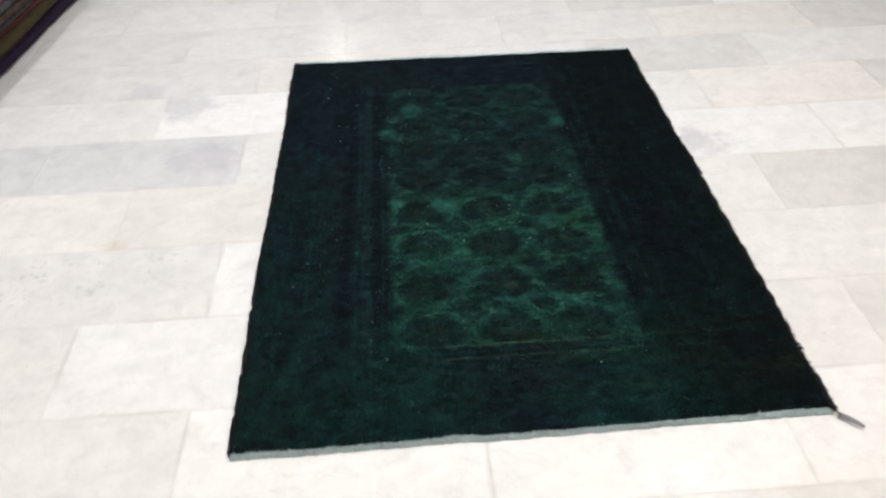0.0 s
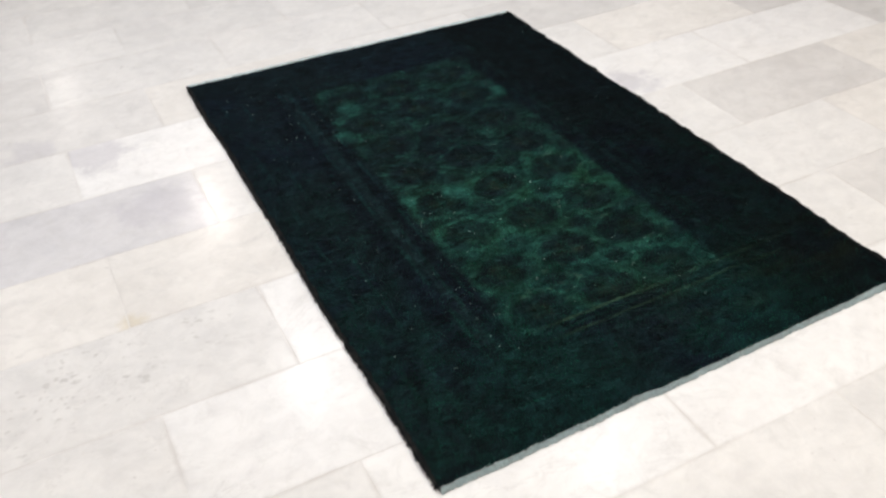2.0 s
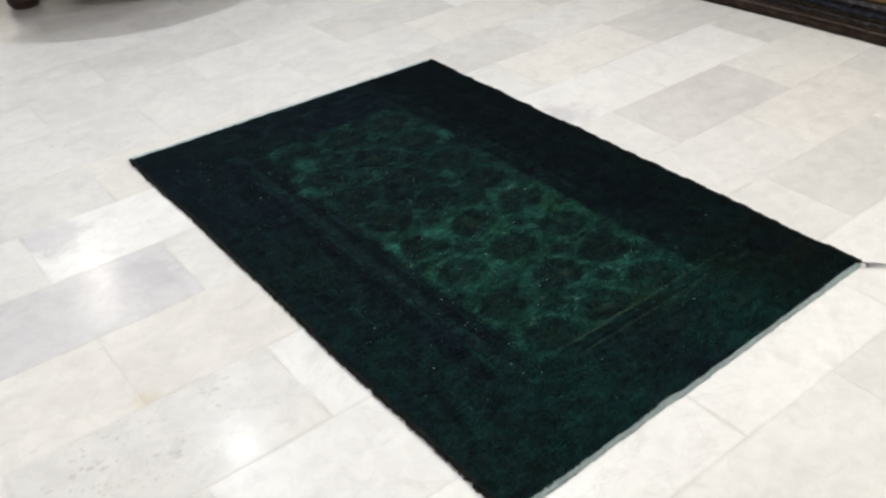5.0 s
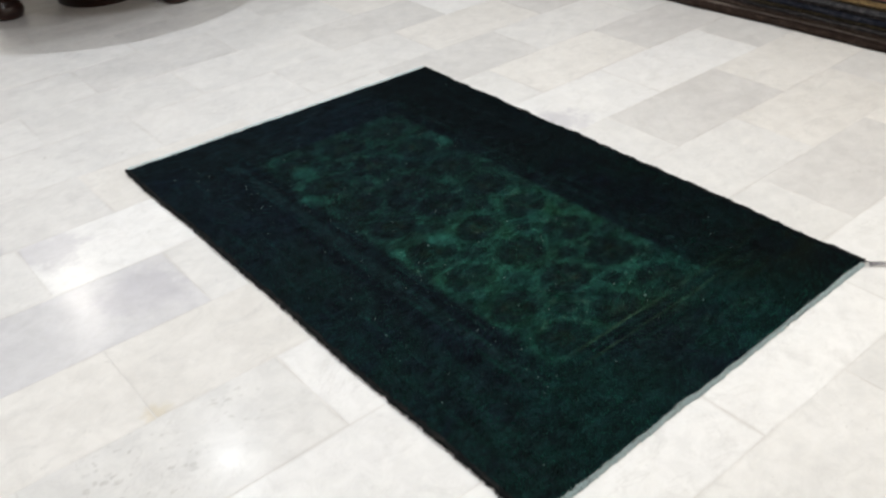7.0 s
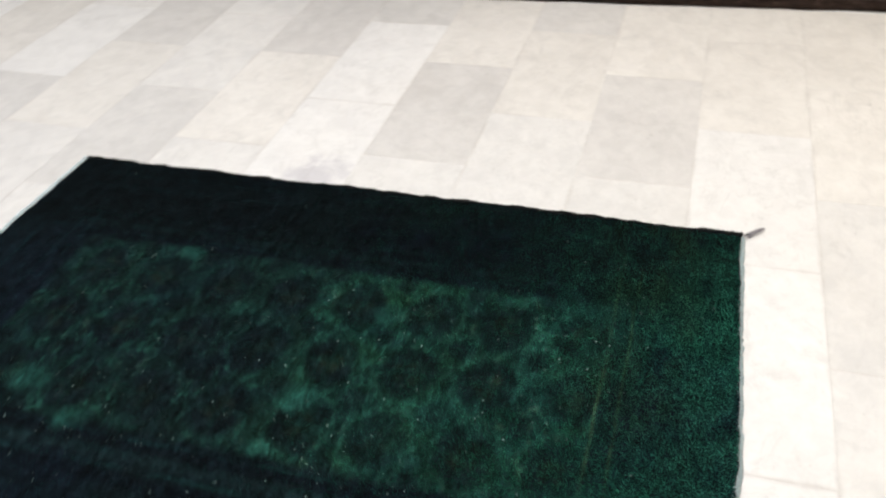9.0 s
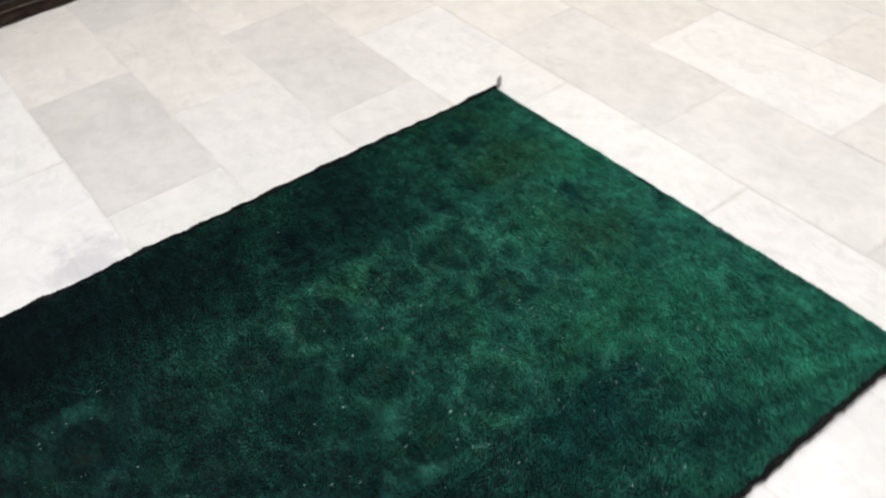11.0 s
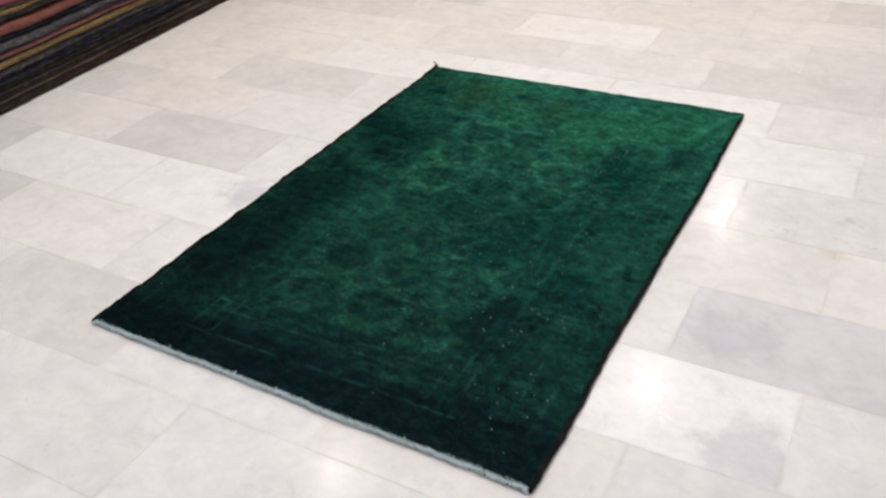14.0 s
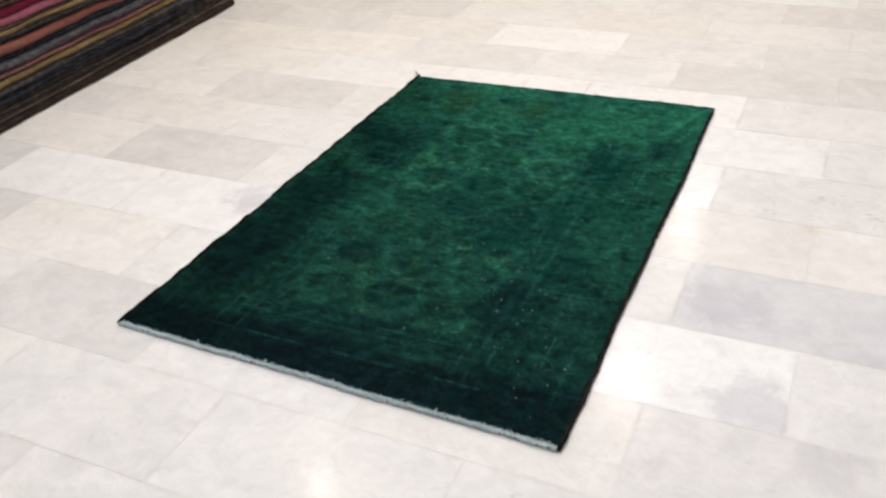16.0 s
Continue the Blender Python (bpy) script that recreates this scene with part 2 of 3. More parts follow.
    gutter = n.math("MULTIPLY", n.math("MAXIMUM", line(xs, 0.898, 0.016), n.math("MAXIMUM", line(xs, 0.300, 0.014), line(xs, 0.212, 0.014))), 1.0 if tips else 0.3)
    border = n.mix(n.math("MULTIPLY", n.math("MULTIPLY", gutter, box(0.22, 1.64, y)), 0.55), border, tuple(0.7 * v for v in navy))
    # pale guard lines along the sides and across the ends, rubbed away in places
    lines = line(xs, 0.240, 0.0055)
    for at, half in ((0.272, 0.004), (0.306, 0.004), (0.905, 0.004), (0.938, 0.004), (0.972, 0.0045), (0.060, 0.005), (0.118, 0.003), (1.095, 0.003), (1.150, 0.004)):
        lines = n.math("MAXIMUM", lines, line(xs, at, half))
    lines = n.math("MULTIPLY", n.math("MULTIPLY", lines, box(0.15, 1.72, y)), n.step(n.noise(n.vec("MULTIPLY", p0, (30.0, 7.0, 1.0)), 1.0, 4, 0.75), 0.40, 0.60))
    cross = line(ys, 0.222, 0.005)
    for at, half in ((0.192, 0.003), (0.246, 0.003), (0.095, 0.004), (1.610, 0.004), (1.645, 0.004), (1.735, 0.004)):
        cross = n.math("MAXIMUM", cross, line(ys, at, half))
    cross = n.math("MULTIPLY", n.math("MULTIPLY", cross, box(0.22, 0.99, x)), n.step(n.noise(n.vec("MULTIPLY", p0, (7.0, 30.0, 1.0)), 1.0, 4, 0.75), 0.42, 0.60))
    border = n.mix(n.math("MULTIPLY", n.math("MAXIMUM", lines, cross), 0.57 if tips else 0.68), border, n.mix(along, tuple(v * k for v, k in zip(green, (1.0, 0.75, 1.15))), tuple(1.1 * v for v in green)))
    web = n.mix(n.step(n.math("ADD", n.math("MULTIPLY", worn, 0.5), n.math("MULTIPLY", fade, 0.5)), 0.42, 0.62), green, bright)
    hue = n.step(n.math("ADD", n.math("MULTIPLY", n.noise(p0, 9, 4, 0.65), 0.7), n.math("MULTIPLY", n.noise(p0, 2.6, 2), 0.3)), 0.42, 0.60)
    web = n.mix(1.0, web, n.mix(hue, (0.96, 0.94, 1.06), (1.05, 1.06, 0.80)), "MULTIPLY")
    web = n.mix(n.step(n.noise(p0, 3.0, 3), 0.45, 0.66, 0.0, 0.6), web, ground)
    web = n.mix(n.math("MULTIPLY", ring, n.step(worn, 0.42, 0.62)), web, tuple(1.25 * v for v in bright))
    scuff = n.math("MULTIPLY", n.step(n.noise(n.vec("MULTIPLY", p0, (26.0, 44.0, 1.0)), 1.0, 4, 0.7, 0.6), 0.560, 0.635), n.math("MULTIPLY", n.step(big, 0.88, 1.02), n.step(n.noise(p0, 4.4, 2), 0.46, 0.60)))
    web = n.mix(n.math("MULTIPLY", scuff, 0.8 * pattern - 0.2), web, tuple(v * k for v, k in zip(bright, (5.0, 2.6, 2.4))))
    web = n.mix(n.step(n.math("ADD", y, n.math("MULTIPLY", fade, 0.3)), 0.95, 1.25, 0.0, 0.62 if tips else 0.35), web, ground)
    thread = n.step(n.math("ABSOLUTE", n.math("SUBTRACT", n.noise(p0, 21, 3, 0.6, 0.7), 0.5)), 0.0, 0.035, 1.0, 0.0)
    thread = n.math("MULTIPLY", n.math("MULTIPLY", thread, n.step(big, 0.9, 1.05)), n.step(n.noise(p0, 6.5, 2), 0.50, 0.64))
    web = n.mix(n.math("MULTIPLY", thread, 0.75), web, tuple(2.0 * v for v in bright))
    wisp = n.noise(n.vec("MULTIPLY", p0, (34.0, 80.0, 1.0)), 1.0, 3, 0.6, 0.4)
    wisp = n.math("MULTIPLY", n.math("MULTIPLY", n.step(wisp, 0.54, 0.66), n.step(big, 0.86, 1.0)), n.step(n.noise(p0, 7.5, 2), 0.42, 0.60))
    web = n.mix(n.math("MULTIPLY", wisp, 0.7), web, tuple(1.7 * v for v in bright))
    web = n.mix(n.math("MULTIPLY", small, 0.7 * pattern), web, dark)
    # each medallion is quartered, with a dull brown heart
    quarter = n.step(n.math("MINIMUM", lattice(x, 0.415, 0.1765, 0.074), lattice(y, 0.317, 0.165, 0.060)), 0.04, 0.16, 1.0, 0.0)
    inner = n.mix(n.step(worn, 0.50, 0.75), dark, green)
    inner = n.mix(n.math("MULTIPLY", n.step(big, 0.30, 0.62, 1.0, 0.0), n.step(n.noise(p0, 40, 3, 0.7), 0.40, 0.62)), inner, olive)
    inner = n.mix(n.math("MULTIPLY", quarter, 0.35), inner, green)
    faint = n.step(n.noise(p0, 5.5, 3, 0.6), 0.30, 0.58)
    inside = n.mix(n.math("MULTIPLY", n.math("MULTIPLY", gul, pattern), n.math("MULTIPLY_ADD", faint, 0.4, 0.6)), web, inner)
    midband = n.math("MULTIPLY", box(0.88, 1.20, y, 0.06), 0.28)
    inside = n.mix(midband, inside, dark)
    colour = n.mix(n.math("MULTIPLY", field, n.math("MULTIPLY_ADD", fade, 0.8 * frame_strength, 0.45 * frame_strength), clamp=True), border, inside)
    brown = n.math("MULTIPLY", n.math("MULTIPLY", box(0.09, 0.30, y, 0.05), n.step(x0, 0.35, 0.95)), n.step(streak, 0.42, 0.66))
    colour = n.mix(n.math("MULTIPLY", brown, 0.75 if tips else 0.45), colour, olive)
    # two thin rubbed lines close the field at the label end
    seam = n.math("MAXIMUM", line(ys, 0.2265, 0.0028), n.math("MULTIPLY", line(ys, 0.2675, 0.0032), 0.9))
    seam = n.math("MULTIPLY", n.math("MULTIPLY", seam, box(0.40, 1.02, x, 0.08)), n.step(n.noise(n.vec("MULTIPLY", p0, (9.0, 40.0, 1.0)), 1.0, 4, 0.75), 0.36, 0.58))
    colour = n.mix(n.math("MULTIPLY", seam, 0.85), colour, (0.036, 0.074, 0.044) if tips else (0.130, 0.480, 0.210))
    for px, py, size, tint, strength in patches:
        # pools where the dye took unevenly
        gap = n.tree.nodes.new("ShaderNodeVectorMath")
        gap.operation = "DISTANCE"
        q = n.vec("ADD", p0, n.vec("MULTIPLY", n.vec("SUBTRACT", n.noise(p0, 8, 4, 0.7, colour=True), (0.5, 0.5, 0.5)), (size * 1.8, size * 1.8, 0.0)))
        n.link(n.vec("MULTIPLY", q, (1.0, 0.7, 0.0)), gap.inputs[0])
        gap.inputs[1].default_value = (px, py * 0.7, 0.0)
        pool = n.math("MULTIPLY", n.step(gap.outputs["Value"], size * 0.3, size, strength, 0.0), n.math("MULTIPLY_ADD", worn, 1.2, 0.4), clamp=True)
        colour = n.mix(pool, colour, tint)
    blotch = n.noise(n.vec("MULTIPLY", p0, (1.0, 1.2, 1.0)), 24, 4, 0.7)
    # darker towards the east side, down to the given factor
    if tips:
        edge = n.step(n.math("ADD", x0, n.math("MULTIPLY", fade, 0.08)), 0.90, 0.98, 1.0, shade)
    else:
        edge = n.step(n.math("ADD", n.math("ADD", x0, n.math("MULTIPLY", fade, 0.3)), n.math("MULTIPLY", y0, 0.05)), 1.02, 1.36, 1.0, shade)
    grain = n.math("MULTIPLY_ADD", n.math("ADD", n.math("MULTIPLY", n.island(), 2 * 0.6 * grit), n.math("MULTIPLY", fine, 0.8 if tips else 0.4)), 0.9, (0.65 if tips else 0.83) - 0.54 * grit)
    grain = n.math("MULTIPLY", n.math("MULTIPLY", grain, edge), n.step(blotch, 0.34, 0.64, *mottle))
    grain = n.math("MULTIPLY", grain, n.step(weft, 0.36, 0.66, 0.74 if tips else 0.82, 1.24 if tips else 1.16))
    # partings of the pile between rows of knots, their shade painted dark
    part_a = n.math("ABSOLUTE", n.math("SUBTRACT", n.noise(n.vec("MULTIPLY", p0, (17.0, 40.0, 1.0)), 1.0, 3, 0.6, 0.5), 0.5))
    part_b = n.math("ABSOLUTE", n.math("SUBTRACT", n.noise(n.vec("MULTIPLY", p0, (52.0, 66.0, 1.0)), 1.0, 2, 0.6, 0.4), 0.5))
    parting_shade = n.math("MULTIPLY", n.step(part_a, 0.0, 0.055, 0.60 if tips else 0.74, 1.05), n.step(part_b, 0.0, 0.075, 0.80 if tips else 0.90, 1.05))
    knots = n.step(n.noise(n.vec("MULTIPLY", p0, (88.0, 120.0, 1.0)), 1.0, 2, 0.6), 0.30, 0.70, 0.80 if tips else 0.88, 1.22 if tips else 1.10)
    grain = n.math("MULTIPLY", grain, n.math("MULTIPLY", parting_shade, knots))
    if not tips:
        # random clump mottle; brighter at the label and far ends, darker along the west
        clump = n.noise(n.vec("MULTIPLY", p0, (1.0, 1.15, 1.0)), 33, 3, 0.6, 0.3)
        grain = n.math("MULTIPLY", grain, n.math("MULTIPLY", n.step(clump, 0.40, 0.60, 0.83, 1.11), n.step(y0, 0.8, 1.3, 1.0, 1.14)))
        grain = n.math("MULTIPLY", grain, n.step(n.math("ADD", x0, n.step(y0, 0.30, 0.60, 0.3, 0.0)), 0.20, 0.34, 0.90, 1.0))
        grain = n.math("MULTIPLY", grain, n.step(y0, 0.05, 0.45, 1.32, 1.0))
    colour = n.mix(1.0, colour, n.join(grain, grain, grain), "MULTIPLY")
    n.bsdf.inputs["Sheen Weight"].default_value = 0.0
    return n.done(colour, 0.8, spec=0.06)


def wool(name, colour, alt, scale=60.0):
    """Rug wool seen on a fold: mottled knots in two colours."""
    n = Nodes(name)
    p = n.coord("Object")
    a = n.step(n.noise(n.vec("MULTIPLY", p, (1.0, 0.6, 1.0)), scale * 0.75, 4, 0.75), 0.44, 0.62)
    b = n.step(n.noise(n.vec("MULTIPLY", p, (0.6, 1.0, 0.6)), scale * 0.28, 3, 0.6), 0.40, 0.64)
    c = n.mix(n.math("MULTIPLY", a, n.math("MULTIPLY_ADD", b, 0.55, 0.35)), colour, alt)
    g = n.math("MULTIPLY_ADD", n.noise(p, scale * 4, 3, 0.75), 1.15, 0.45)
    c = n.mix(1.0, c, n.join(g, g, g), "MULTIPLY")
    fuzz = n.step(n.noise(p, scale * 5, 2, 0.6), 0.66, 0.74)
    c = n.mix(n.math("MULTIPLY", fuzz, 0.35), c, tuple(0.6 * v + 0.06 for v in alt))
    return n.done(c, 0.95, n.bump(n.noise(p, scale * 3, 3), 0.9, 0.004), spec=0.10)


def wood(name, colour, dark, rough=0.3, spec=0.4):
    n = Nodes(name)
    p = n.coord("Object")
    grain = n.noise(n.vec("MULTIPLY", p, (3.0, 3.0, 22.0)), 3.0, 5, 0.65, 0.6)
    c = n.mix(n.step(grain, 0.35, 0.65), colour, dark)
    return n.done(c, n.math("MULTIPLY_ADD", n.noise(p, 12, 3), 0.2, rough - 0.1), n.bump(grain, 0.1, 0.002), spec=spec)


def plain(name, colour, rough=0.6, metal=0.0):
    n = Nodes(name)
    p = n.coord("Object")
    g = n.math("MULTIPLY_ADD", n.noise(p, 200, 3, 0.7), 0.3, 0.85)
    return n.done(n.mix(1.0, colour, n.join(g, g, g), "MULTIPLY"), rough, metal=metal)


def glow(name, colour, strength):
    n = Nodes(name)
    n.bsdf.inputs["Emission Color"].default_value = (*colour, 1)
    n.bsdf.inputs["Emission Strength"].default_value = strength
    return n.done((0.9, 0.9, 0.9), 0.4)


M_GROUT = grout()
# ends dark with the pattern, sides brighter: the nap's directional sheen painted into colour
WORN, DULL_TEAL = (0.026, 0.125, 0.102), (0.0046, 0.034, 0.030)
# the last two entries tint the label end dull teal
SCUFFS = ((0.470, 0.835, 0.045, WORN, 0.55), (0.405, 1.415, 0.050, WORN, 0.40), (0.750, 0.740, 0.035, WORN, 0.40), (0.860, 1.285, 0.035, WORN, 0.40), (0.345, 0.870, 0.030, WORN, 0.45),
          (0.520, 0.560, 0.045, WORN, 0.30), (0.700, 1.060, 0.035, WORN, 0.30), (0.330, 1.260, 0.040, WORN, 0.35),
          (0.30, 0.08, 0.26, DULL_TEAL, 0.40), (0.85, 0.10, 0.26, DULL_TEAL, 0.40))
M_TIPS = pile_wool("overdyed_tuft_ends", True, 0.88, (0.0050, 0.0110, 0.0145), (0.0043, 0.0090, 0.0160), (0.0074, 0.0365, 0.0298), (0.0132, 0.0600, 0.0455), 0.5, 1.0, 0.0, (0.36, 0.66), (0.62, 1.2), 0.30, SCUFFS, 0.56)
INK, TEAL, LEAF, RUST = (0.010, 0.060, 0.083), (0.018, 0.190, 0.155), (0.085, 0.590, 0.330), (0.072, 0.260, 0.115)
POOLS = ((1.08, 1.05, 0.20, INK, 0.6), (0.99, 0.63, 0.17, INK, 0.55), (1.12, 1.40, 0.20, INK, 0.65), (1.15, 0.55, 0.12, INK, 0.55), (0.25, 0.60, 0.13, TEAL, 0.8), (0.11, 0.40, 0.08, INK, 0.6), (0.28, 1.40, 0.14, INK, 0.6),
         (0.17, 1.20, 0.11, TEAL, 0.6), (0.80, 1.30, 0.09, INK, 0.5), (0.42, 1.12, 0.10, TEAL, 0.6), (0.38, 0.33, 0.20, LEAF, 0.6), (0.16, 0.20, 0.20, LEAF, 0.4), (0.84, 0.06, 0.12, LEAF, 0.5), (0.72, 0.34, 0.12, LEAF, 0.4),
         (0.92, 0.19, 0.12, RUST, 0.6), (0.60, 0.20, 0.09, RUST, 0.5), (0.60, 0.85, 0.18, TEAL, 0.5), (0.36, 0.98, 0.20, TEAL, 0.6), (0.16, 0.85, 0.12, TEAL, 0.4))
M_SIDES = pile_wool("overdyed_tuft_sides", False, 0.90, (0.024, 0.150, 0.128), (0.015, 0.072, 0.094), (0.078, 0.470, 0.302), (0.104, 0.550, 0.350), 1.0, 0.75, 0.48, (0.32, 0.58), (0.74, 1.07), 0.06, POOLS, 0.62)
M_WALL, M_CEILING = paint("wall_paint", (0.78, 0.76, 0.72)), paint("ceiling_paint", (0.82, 0.82, 0.80), 0.8)
M_BINDING = wool("grey_teal_cotton", (0.63, 0.76, 0.79), (0.49, 0.61, 0.64), 120)
# lighter copy of the web, brightening the far end's steep, dimly lit faces
M_END_WEB = wool("lightened_cotton", (0.76, 0.87, 0.90), (0.60, 0.72, 0.75), 120)
M_FRINGE = wool("pale_cotton", (0.74, 0.86, 0.89), (0.60, 0.72, 0.75), 120)
M_CORD = wool("dark_selvedge_wool", (0.005, 0.007, 0.008), (0.030, 0.028, 0.026), 160)
M_KNOT = plain("bare_white_knots", (0.46, 0.72, 0.66), 0.8)
M_TAG = plain("tag_paper", (0.34, 0.33, 0.36), 0.5)
M_TIE = plain("tag_tie", (0.03, 0.03, 0.03), 0.4)
M_WOOD = wood("red_brown_wood", (0.070, 0.022, 0.012), (0.032, 0.010, 0.006), 0.3)
M_FOOT = wood("dark_turned_wood", (0.036, 0.013, 0.009), (0.014, 0.006, 0.005), 0.3)
M_METAL, M_LENS = plain("brushed_trim", (0.8, 0.8, 0.8), 0.35, 1.0), glow("lamp_lens", (1.0, 0.97, 0.92), 12.0)


# ---- building helpers ----
def link_mesh(name, bm, material, smooth=False):
    me = bpy.data.meshes.new(name)
    bm.to_mesh(me)
    bm.free()
    me.materials.append(material)
    if smooth:
        me.shade_smooth()
    return new(name, me)


def part(name, bm, material, parent, label="", smooth=False):
    """Links a bmesh as one mesh object under a thing or a part."""
    ob = link_mesh(name, bm, material, smooth)
    ob.parent = parent
    return tagged(ob, label)


def thing(name, at, label, category, group="", turn=0.0):
    ob = new(name)
    ob.matrix_basis = pose(*at, 0, 0, turn)
    return tagged(ob, label, category, group)


def mesh_from(name, verts, faces, material, smooth=False):
    me = bpy.data.meshes.new(name)
    me.from_pydata(verts, [], faces)
    me.materials.append(material)
    if smooth:
        me.shade_smooth()
    return new(name, me)


def bm_box(x0, y0, z0, x1, y1, z1, bevel=0.0, segments=2):
    bm = bmesh.new()
    bmesh.ops.create_cube(bm, size=1, matrix=Matrix.LocRotScale(((x0 + x1) / 2, (y0 + y1) / 2, (z0 + z1) / 2), None, (x1 - x0, y1 - y0, z1 - z0)))
    if bevel:
        bmesh.ops.bevel(bm, geom=bm.edges[:], offset=bevel, segments=segments, profile=0.5, affect="EDGES")
    return bm


def bm_lathe(profile, steps=48):
    """Turns a profile of (radius, height) about z."""
    bm = bmesh.new()
    rings = [[bm.verts.new((r * math.cos(2 * math.pi * k / steps), r * math.sin(2 * math.pi * k / steps), z)) for k in range(steps)] for r, z in profile]
    for a, b in zip(rings, rings[1:]):
        for k in range(steps):
            bm.faces.new((a[k], a[(k + 1) % steps], b[(k + 1) % steps], b[k]))
    bm.faces.new(rings[0][::-1])
    bm.faces.new(rings[-1])
    return bm


def bm_tube(points, radii, steps=8):
    """A tube along points, with a radius at each."""
    bm = bmesh.new()
    rings = []
    for i, p in enumerate(points):
        d = (Vector(points[min(i + 1, len(points) - 1)]) - Vector(points[max(i - 1, 0)])).normalized()
        side = d.cross(Vector((0, 0, 1))).normalized()
        up = side.cross(d)
        rings.append([bm.verts.new(Vector(p) + radii[i] * (math.cos(a) * side + math.sin(a) * up)) for a in (2 * math.pi * k / steps for k in range(steps))])
    for a, b in zip(rings, rings[1:]):
        for k in range(steps):
            bm.faces.new((a[k], a[(k + 1) % steps], b[(k + 1) % steps], b[k]))
    bm.faces.new(rings[0][::-1])
    bm.faces.new(rings[-1])
    return bm


# ---- room ----
X0, X1, Y0, Y1 = -3.2, 5.2, -5.0, 10.4
ROOM = "structure"
floor = tagged(link_mesh("floor", bm_box(X0, Y0, -0.12, X1, Y1, -0.0007), M_GROUT), "white and grey marble tiles in half bond", "floor", kind=ROOM)
# ceiling and walls lie out of view, added to close the room and reflect
tagged(link_mesh("ceiling", bm_box(X0, Y0, CEILING, X1, Y1, CEILING + 0.15), M_CEILING), "plain white painted ceiling", "ceiling", kind=ROOM)
for name, b in (("wall_west", (X0 - 0.2, Y0, -0.12, X0, Y1, CEILING + 0.15)), ("wall_east", (X1, Y0, -0.12, X1 + 0.2, Y1, CEILING + 0.15)),
                ("wall_south", (X0 - 0.2, Y0 - 0.2, -0.12, X1 + 0.2, Y0, CEILING + 0.15)), ("wall_north", (X0 - 0.2, Y1, -0.12, X1 + 0.2, Y1 + 0.2, CEILING + 0.15))):
    tagged(link_mesh(name, bm_box(*b), M_WALL), "plain off-white wall added out of view", "wall", kind=ROOM)


def downlight():
    lamp = thing("recessed_downlight", (0, 0, CEILING), "round recessed ceiling downlight with a metal ring", "ceiling light", "ceiling downlights")
    part("ring", bm_lathe([(0.062, -0.002), (0.075, -0.010), (0.085, -0.006), (0.088, 0.0)], 32), M_METAL, lamp, "brushed metal ring", True)
    part("lens", bm_lathe([(0.001, -0.0125), (0.058, -0.0125), (0.060, -0.010)], 32), M_LENS, lamp, "glowing warm lens")
    return lamp


first = downlight()
first.matrix_basis = pose(*LAMPS[0][:2], CEILING)
# the added fill lamps share this fitting
for x, y, share in LAMPS[1:]:
    copy_thing(first, pose(x, y, CEILING))
for x, y, share in LAMPS:
    light = bpy.data.lights.new("downlight_lamp", "AREA")
    light.shape, light.size, light.energy, light.color = "DISK", 0.11, LAMP_WATTS * share, AMBER if x > 2 else WARM if y < -1 or y > 5 else NEUTRAL
    new("downlight_lamp", light).matrix_basis = pose(x, y, CEILING - 0.016)


# ---- rug ----
CORNER_D, CORNER_C, CORNER_B, CORNER_A = Vector((0.0, 0.0)), Vector((1.2, 0.012)), Vector((1.211, 1.824)), Vector((0.0, 1.85))


def wave(s, seed, scale=6.0):
    return noise.noise((s * scale, seed * 7.3, 0.0)) + 0.45 * noise.noise((s * scale * 5.0, seed * 3.1, 4.0))


def rug_at(u, v):
    """The rug's plan: u across, v along, with slightly wavy sides and ends."""
    p = (CORNER_D * (1 - u) + CORNER_C * u) * (1 - v) + (CORNER_A * (1 - u) + CORNER_B * u) * v
    fade_v, fade_u = 4 * v * (1 - v), 4 * u * (1 - u)
    px = p.x + min(1, fade_v * 3) * (0.0050 * wave(v, 1) * (1 - u) + 0.0055 * wave(v, 2, 9) * u)
    px += 0.0030 * noise.noise((v * 75.0, 5.0 + 20.0 * u, 0.0)) * min(1, fade_v * 6)
    px -= 0.005 * math.exp(-((v - 0.28) / 0.16) ** 2) * (1 - u)
    py = p.y + 0.006 * min(1, fade_u * 3) * (wave(u, 3) * (1 - v) + wave(u, 4) * v)
    return px, py, 0.0008 * (1 + noise.noise((px * 2.2, py * 2.2, 3.0)))


def rug():
    root = thing("rug", (0, 0, 0), "dark green over-dyed vintage wool rug with faded medallions lying flat", "rug")
    # woven back
    nu, nv = 40, 60
    verts = []
    for top in (0, 1):
        for j in range(nv + 1):
            for i in range(nu + 1):
                x, y, z = rug_at(i / nu, j / nv)
                verts.append((x, y, z + 0.0045 * top))
    faces, lay = [], (nu + 1) * (nv + 1)
    for j in range(nv):
        for i in range(nu):
            a = j * (nu + 1) + i
            faces += [(a, a + nu + 1, a + nu + 2, a + 1), (lay + a, lay + a + 1, lay + a + nu + 2, lay + a + nu + 1)]
    for i in range(nu):
        a, b = i, nv * (nu + 1) + i
        faces += [(a, a + 1, lay + a + 1, lay + a), (b + 1, b, lay + b, lay + b + 1)]
    for j in range(nv):
        a, b = j * (nu + 1), j * (nu + 1) + nu
        faces += [(a + nu + 1, a, lay + a, lay + a + nu + 1), (b, b + nu + 1, lay + b + nu + 1, lay + b)]
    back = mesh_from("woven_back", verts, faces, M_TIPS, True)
    back.parent = root
    # pile: tufts that lie towards the label end
    rng = np.random.default_rng(5)
    nx, ny = 510, 800
